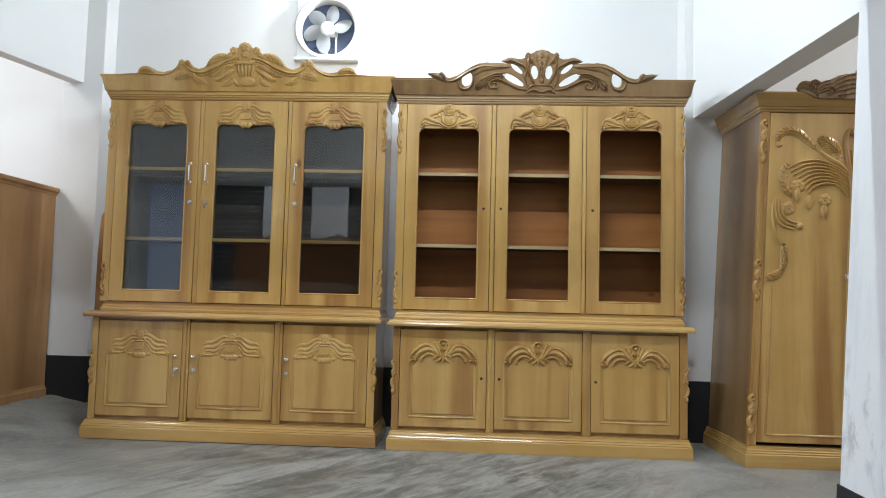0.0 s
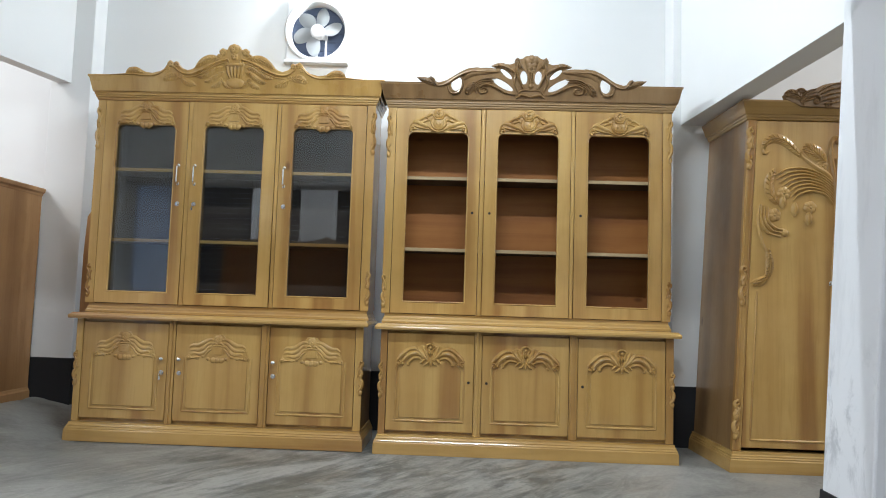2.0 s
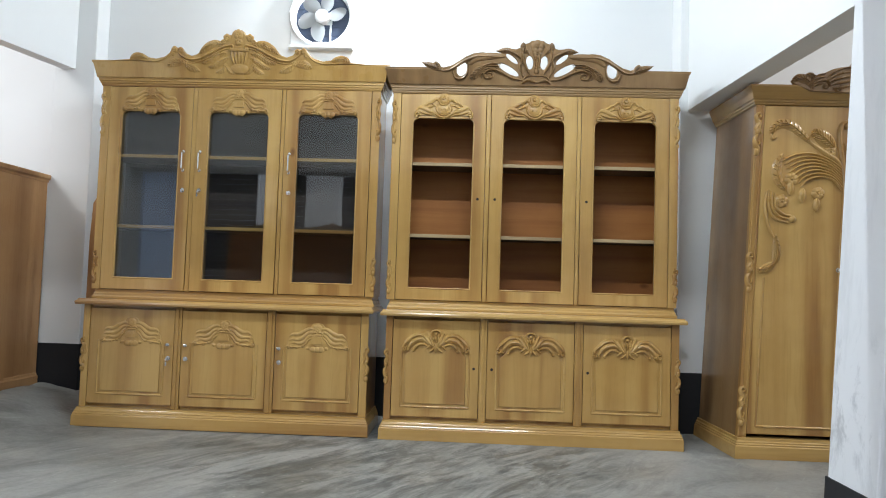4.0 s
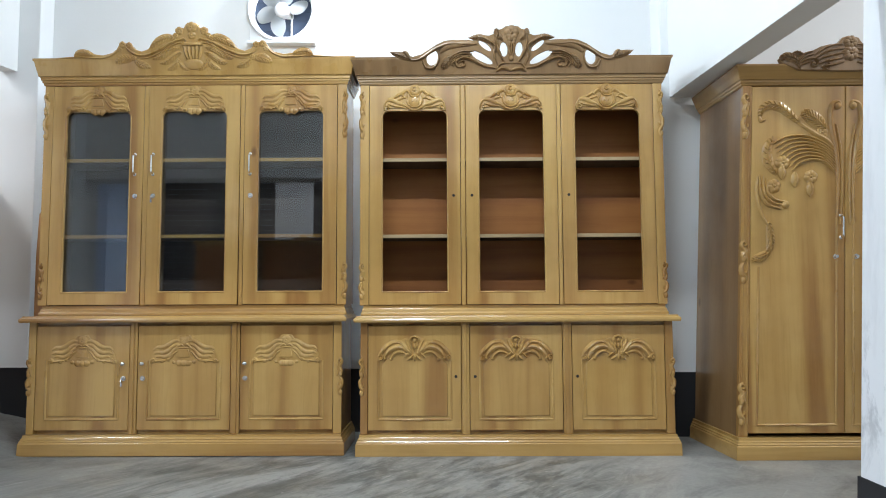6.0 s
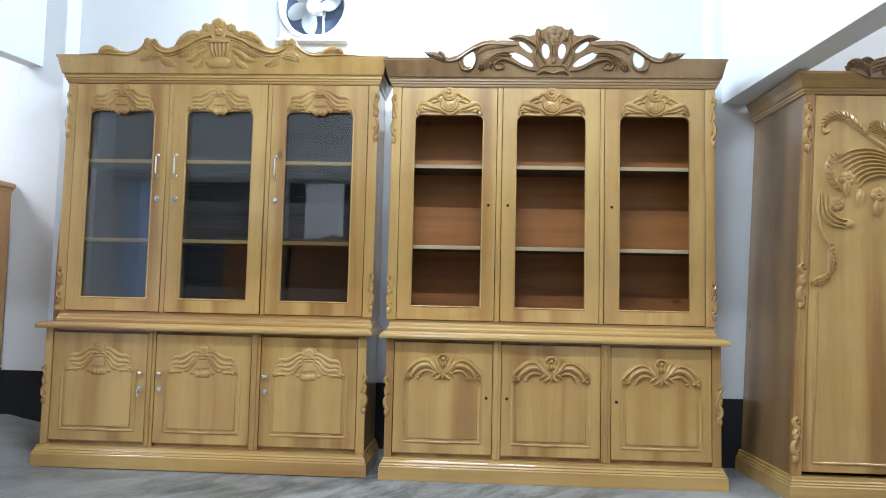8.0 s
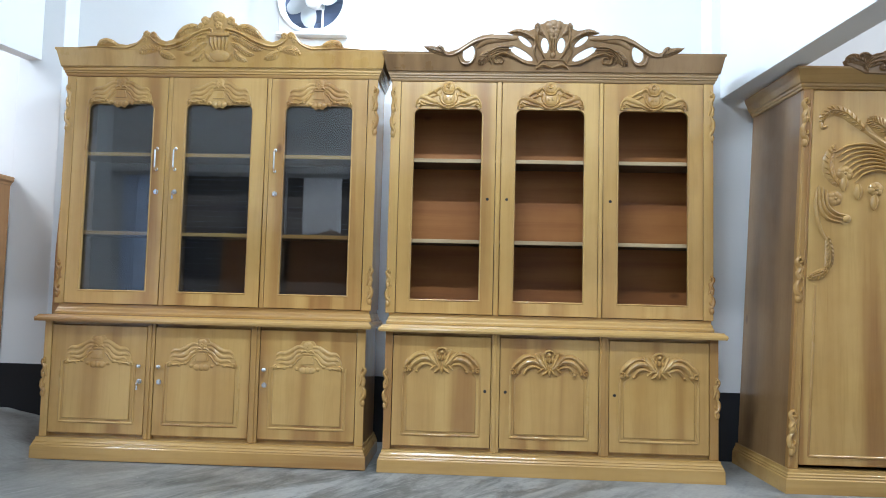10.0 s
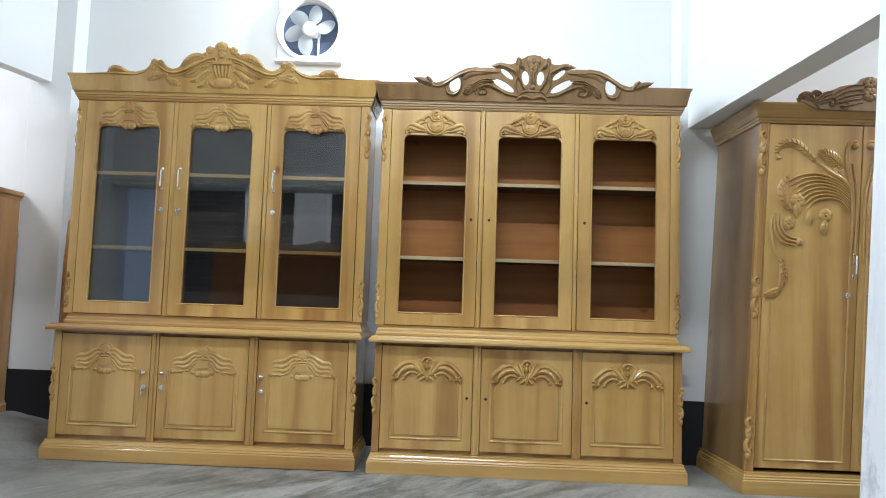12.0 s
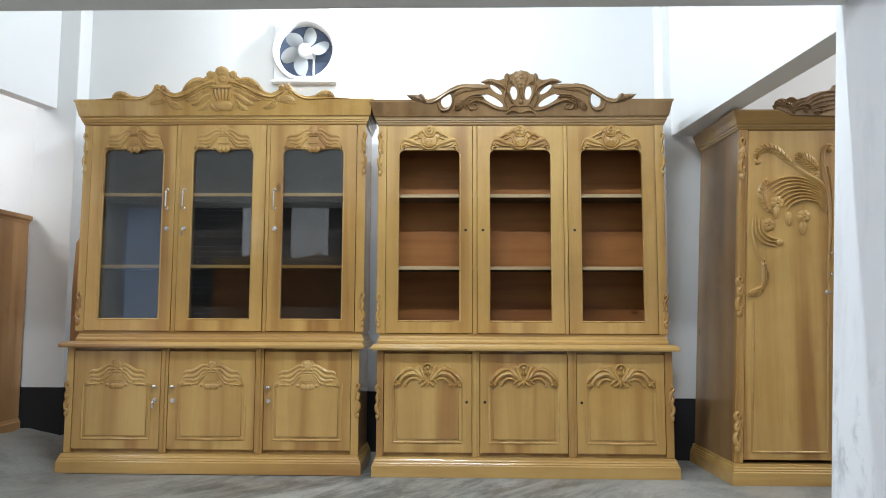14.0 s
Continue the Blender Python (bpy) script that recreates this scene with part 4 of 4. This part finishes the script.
def armoire():
    x0, x1, y0, y1 = 2.045, 3.225, -0.125, 0.525
    ward = tagged(new("armoire"), "tall lacquered wooden armoire with palm and flower carving on its doors", "armoire")
    ward.location = (x0, y0, 0)
    w, d = x1 - x0, y1 - y0
    part("plinth", moulding(bmesh.new(), 0.02, w - 0.02, 0.02, d, [(0.020, 0), (0.020, 0.070), (0.014, 0.075), (0.016, 0.082), (0.010, 0.087), (0.011, 0.095), (0.004, 0.100), (0.004, 0.116)]), WOOD_X, ward, "stepped wooden plinth")
    # streaked boards, with the shade on the armoire's side put into their colour
    side = wood("shaded_side_board", (0.30, 0.18, 0.075), (0.23, 0.132, 0.055), (0.15, 0.085, 0.036))
    f = 0.038
    part("side_panel", boxes((0.026, 0.046, f + 0.03, d - 0.01, 0.116, 2.04)), side, ward, "streaked side panel, darkened for the shade on that side")
    part("side_panel", boxes((w - 0.046, w - 0.026, f + 0.03, d - 0.01, 0.116, 2.04)), side, ward, "streaked side panel, darkened for the shade on that side")
    part("back_board", boxes((0.046, w - 0.046, d - 0.03, d - 0.015, 0.116, 2.04)), BACK, ward)
    part("top_board", boxes((0.046, w - 0.046, f + 0.03, d - 0.03, 2.02, 2.04)), WOOD_X, ward)
    for a, b, s in ((0.022, 0.072, -1), (w - 0.072, w - 0.022, 1)):
        bm = boxes((a, b, f - 0.004, f + 0.03, 0.116, 2.04), bevel=0.004)
        for e in (a + 0.012, b - 0.012):
            stroke(bm, [(e, 0.125), (e, 2.03)], 0.010, 0.006, f - 0.003, (1, 1), 2)
        part("post", bm, WOOD, ward)
        for z0, z1 in ((1.734, 2.00), (0.935, 1.18), (0.175, 0.41)):
            part("post_carving", post_carving((a + b) / 2, f - 0.005, z0, z1, s, 1.45), CARVED, ward, "", True)
    mid = w / 2
    for n, (a, b) in enumerate(((0.074, mid - 0.002), (mid + 0.002, w - 0.074))):
        door = part("door", boxes((a, b, f - 0.002, f + 0.022, 0.135, 2.035), bevel=0.004), WOOD, ward)
        hinge, s = (a, 1) if n == 0 else (b, -1)
        y = f - 0.002

        def at(*pts):
            return [(hinge + s * u, z) for u, z in pts]

        bm = bmesh.new()
        # long feather over the top, ending in a hook
        leaf(bm, at((.27, 1.822), (.21, 1.875), (.155, 1.918), (.098, 1.930), (.055, 1.905), (.040, 1.862)), .052, .016, y, 13)
        stroke(bm, at((.040, 1.870), (.048, 1.840), (.075, 1.848)), .022, .013, y, (0.5, 0.4), 4)
        stroke(bm, at((.255, 1.832), (.34, 1.772), (.42, 1.722), (.470, 1.650)), .030, .015, y, (0.5, 0.4), 6)
        # broad leaf beside the flower
        leaf(bm, at((.408, 1.788), (.345, 1.848), (.272, 1.890)), .078, .018, y, 9)
        flower(bm, hinge + s * .385, 1.772, .038, y, 6, .019)
        # fan of stems that falls to the side
        high = ((.467, 1.662), (.38, 1.722), (.28, 1.756), (.183, 1.748), (.11, 1.708))
        deep = ((.460, 1.545), (.405, 1.604), (.33, 1.622), (.262, 1.602), (.225, 1.560))
        for k in range(8):
            u = k / 7
            stroke(bm, at(*((p0 + (p1 - p0) * u, q0 + (q1 - q0) * u) for (p0, q0), (p1, q1) in zip(high, deep))), .016, .017, y, (0.9, 0.3), 6)
        stroke(bm, at((.470, 1.30), (.476, 1.50), (.462, 1.68), (.432, 1.84), (.440, 1.925), (.475, 1.945), (.490, 1.915)), .032, .016, y, (0.3, 0.6), 6)
        stroke(bm, at((.490, 1.26), (.496, 1.50), (.490, 1.66), (.464, 1.82)), .019, .014, y, (0.3, 0.5), 6)
        ball(bm, (hinge + s * .472, y, 1.922), .022, .018, .022, 10)
        leaf(bm, at((.14, 1.54), (.095, 1.60), (.085, 1.68), (.115, 1.755)), .052, .016, y, 8)
        for u, z, r in ((.170, 1.605, .045), (.122, 1.475, .044), (.325, 1.525, .042)):
            flower(bm, hinge + s * u, z, r, y, 6, .020)
        for u, z in ((.166, 1.552), (.238, 1.510), (.320, 1.458)):
            drop(bm, hinge + s * u, z, .024, .042, y, .018)
        # hanging stems that end in a scroll and a leaf
        for k in range(3):
            stroke(bm, at((.043 + .02 * k, 1.54 - .01 * k), (.05 + .02 * k, 1.44), (.085 + .025 * k, 1.375 + .012 * k), (.165 + .01 * k, 1.35 + .02 * k)), .019, .015, y, (0.4, 0.7), 6)
        ball(bm, (hinge + s * .188, y, 1.372), .022, .020, .022, 10)
        stroke(bm, at((.034, 1.53), (.030, 1.43), (.058, 1.32), (.096, 1.25)), .022, .014, y, (0.4, 0.4), 6)
        leaf(bm, at((.094, 1.28), (.108, 1.21), (.108, 1.15), (.092, 1.10)), .042, .016, y, 10)
        leaf(bm, at((.105, 1.115), (.06, 1.085), (.006, 1.068)), .046, .017, y, 7)
        part("carving", bm, CARVED, door, "relief carving of palm fronds and flowers", True)
        for pts in (at((.046, .180), (b - a - .04, .180)), at((.046, .178), (.046, 1.03)), at((.470, 1.30), (.470, .178))):
            bm = bmesh.new()
            stroke(bm, pts, 0.014, 0.008, y, (1, 1), 3)
            part("bead", bm, CARVED, door, "raised bead", True)
        x = b - 0.022 if n == 0 else a + 0.03
        if n == 0:
            part("handle", pull(x, y, 1.19, 1.31), CHROME, door, "slim chrome pull handle", True)
        part("lock", lock(x - 0.028 * s, y, 1.085), CHROME, door, "chrome lock")
    low = [(0.0, 2.04), (0.010, 2.044), (0.012, 2.054), (0.018, 2.058), (0.020, 2.070), (0.028, 2.074), (0.040, 2.105), (0.056, 2.138), (0.058, 2.150)]
    part("cornice", moulding(bmesh.new(), 0.026, w - 0.026, f + 0.012, d - 0.01, low), CORNICE, ward, "moulded slanted cornice")
    k, z, y = 0.0031, 2.150, f - 0.048
    half = [(0, 50), (14, 47), (22, 36), (36, 35), (52, 31), (66, 24), (82, 19), (94, 20), (104, 16), (116, 17), (126, 9), (122, 1), (104, -6), (90, -12), (0, -14)]
    bm = plate(mirrored(mid, [(u * k, z + q * k) for u, q in half]), [], y, 0.03, 0.004)

    def p(*pts):
        return [(u * k, z + q * k) for u, q in pts]

    for c in range(5):
        pair(bm, mid, p((12, 34 - 8 * c), (30, 33 - 9 * c), (48, 26 - 8 * c), (64 - 3 * c, 14 - 5 * c)), .014, .016, y, (0.6, 0.25), 6)
    for c in range(4):
        pair(bm, mid, p((66, 22 - 6 * c), (80, 18 - 6 * c), (92 - c, 8 - 4 * c), (98 - 3 * c, -2 - 3 * c)), .013, .016, y, (0.4, 0.3), 5)
    for s in (1, -1):
        leaf(bm, [(mid + s * u * k, z + q * k) for u, q in ((90, 0), (102, 9), (114, 12), (126, 8))], .048, .016, y, 8)
        leaf(bm, [(mid + s * u * k, z + q * k) for u, q in ((84, 14), (94, 18), (106, 14))], .030, .015, y, 6)
        curl(bm, mid + s * 66 * k, z - 1 * k, .036, 0.3, y, .014, .018, s)
        curl(bm, mid + s * 44 * k, z - 6 * k, .026, 2.2, y, .011, .016, s)
        ball(bm, (mid + s * 66 * k, y, z - 1 * k), .012, .018, .012, 10)
    for q, r in ((38, .042), (18, .05)):
        flower(bm, mid, z + q * k, r, y, 7, .02)
    part("crest", bm, CREST, ward, "carved crest of scrolled leaves", True)
    # the whole frame has racked a little to one side
    rack = Matrix.Identity(4)
    rack[0][1], rack[0][2] = -0.045, 0.05
    for o in ward.children_recursive:
        o.data.transform(rack)
    return ward


first = armoire()
tagged(first, group="armoires")
for x in (-2.345, -3.345):
    behind = copy_thing(first, pose(x, -6.72, 0) @ Matrix.Diagonal((0.83, 0.83, 0.83, 1)))
    tagged(behind, "lacquered wooden armoire standing in the hall, its back turned", "armoire", "armoires")
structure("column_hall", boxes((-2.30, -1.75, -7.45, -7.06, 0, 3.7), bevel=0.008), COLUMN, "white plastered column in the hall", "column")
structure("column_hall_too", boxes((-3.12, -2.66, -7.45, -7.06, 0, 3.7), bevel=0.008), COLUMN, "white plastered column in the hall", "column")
# out of view: a dark sheet added so the glass panes reflect darkness
DARK_SHEET, _t, _b = material("dark_sheet", 0.55)
_b.inputs["Base Color"].default_value = (0.022, 0.022, 0.024, 1)
bm = bmesh.new()
for n in range(32):
    z = 0.02 + n * 0.1
    box(bm, -5.25, 1.2, -8.985, -8.965, z, z + 0.094, 0.006)
structure("shutter_hall", bm, DARK_SHEET, "dark slatted sheet, added for dark reflections in the glass", "roller shutter")

# ---- low wardrobe in the next bay ----


def side_cabinet():
    x1, y0, y1, z = -2.475, -0.75, 0.585, 0.128
    cab = tagged(new("wardrobe"), "plain brown wooden wardrobe with a moulded top, seen from its side", "wardrobe")
    cab.location = (x1, y0, z)
    d = y1 - y0
    part("body", boxes((-0.55, 0, 0, d, 0.10, 1.44), bevel=0.004), BROWN, cab, "plain brown board side")
    bm = moulding(bmesh.new(), -0.55, 0.0, 0.0, d, [(0.014, 0), (0.014, 0.085), (0.006, 0.095), (0.002, 0.11)])
    part("plinth", bm, BROWN, cab)
    bm = moulding(bmesh.new(), -0.55, 0.0, 0.0, d, [(0.004, 1.435), (0.008, 1.45), (0.022, 1.462), (0.024, 1.484), (0.018, 1.49)])
    part("top", bm, BROWN, cab, "projecting moulded top")
    return cab


side_cabinet()

# ---- small things ----
# boards leaning in the gap beside the glazed bookcase
bm = plate([(0, 0), (0.42, 0), (0.42, 1.46), (0.06, 1.44), (0.012, 1.36), (0, 1.1)], [], 0, 0.02, 0.003)
board = tagged(part("leaning_board", bm, BROWN), "dark wooden board standing behind the glazed bookcase", "board")
board.matrix_basis = pose(-2.105, 0.50, 0.06)
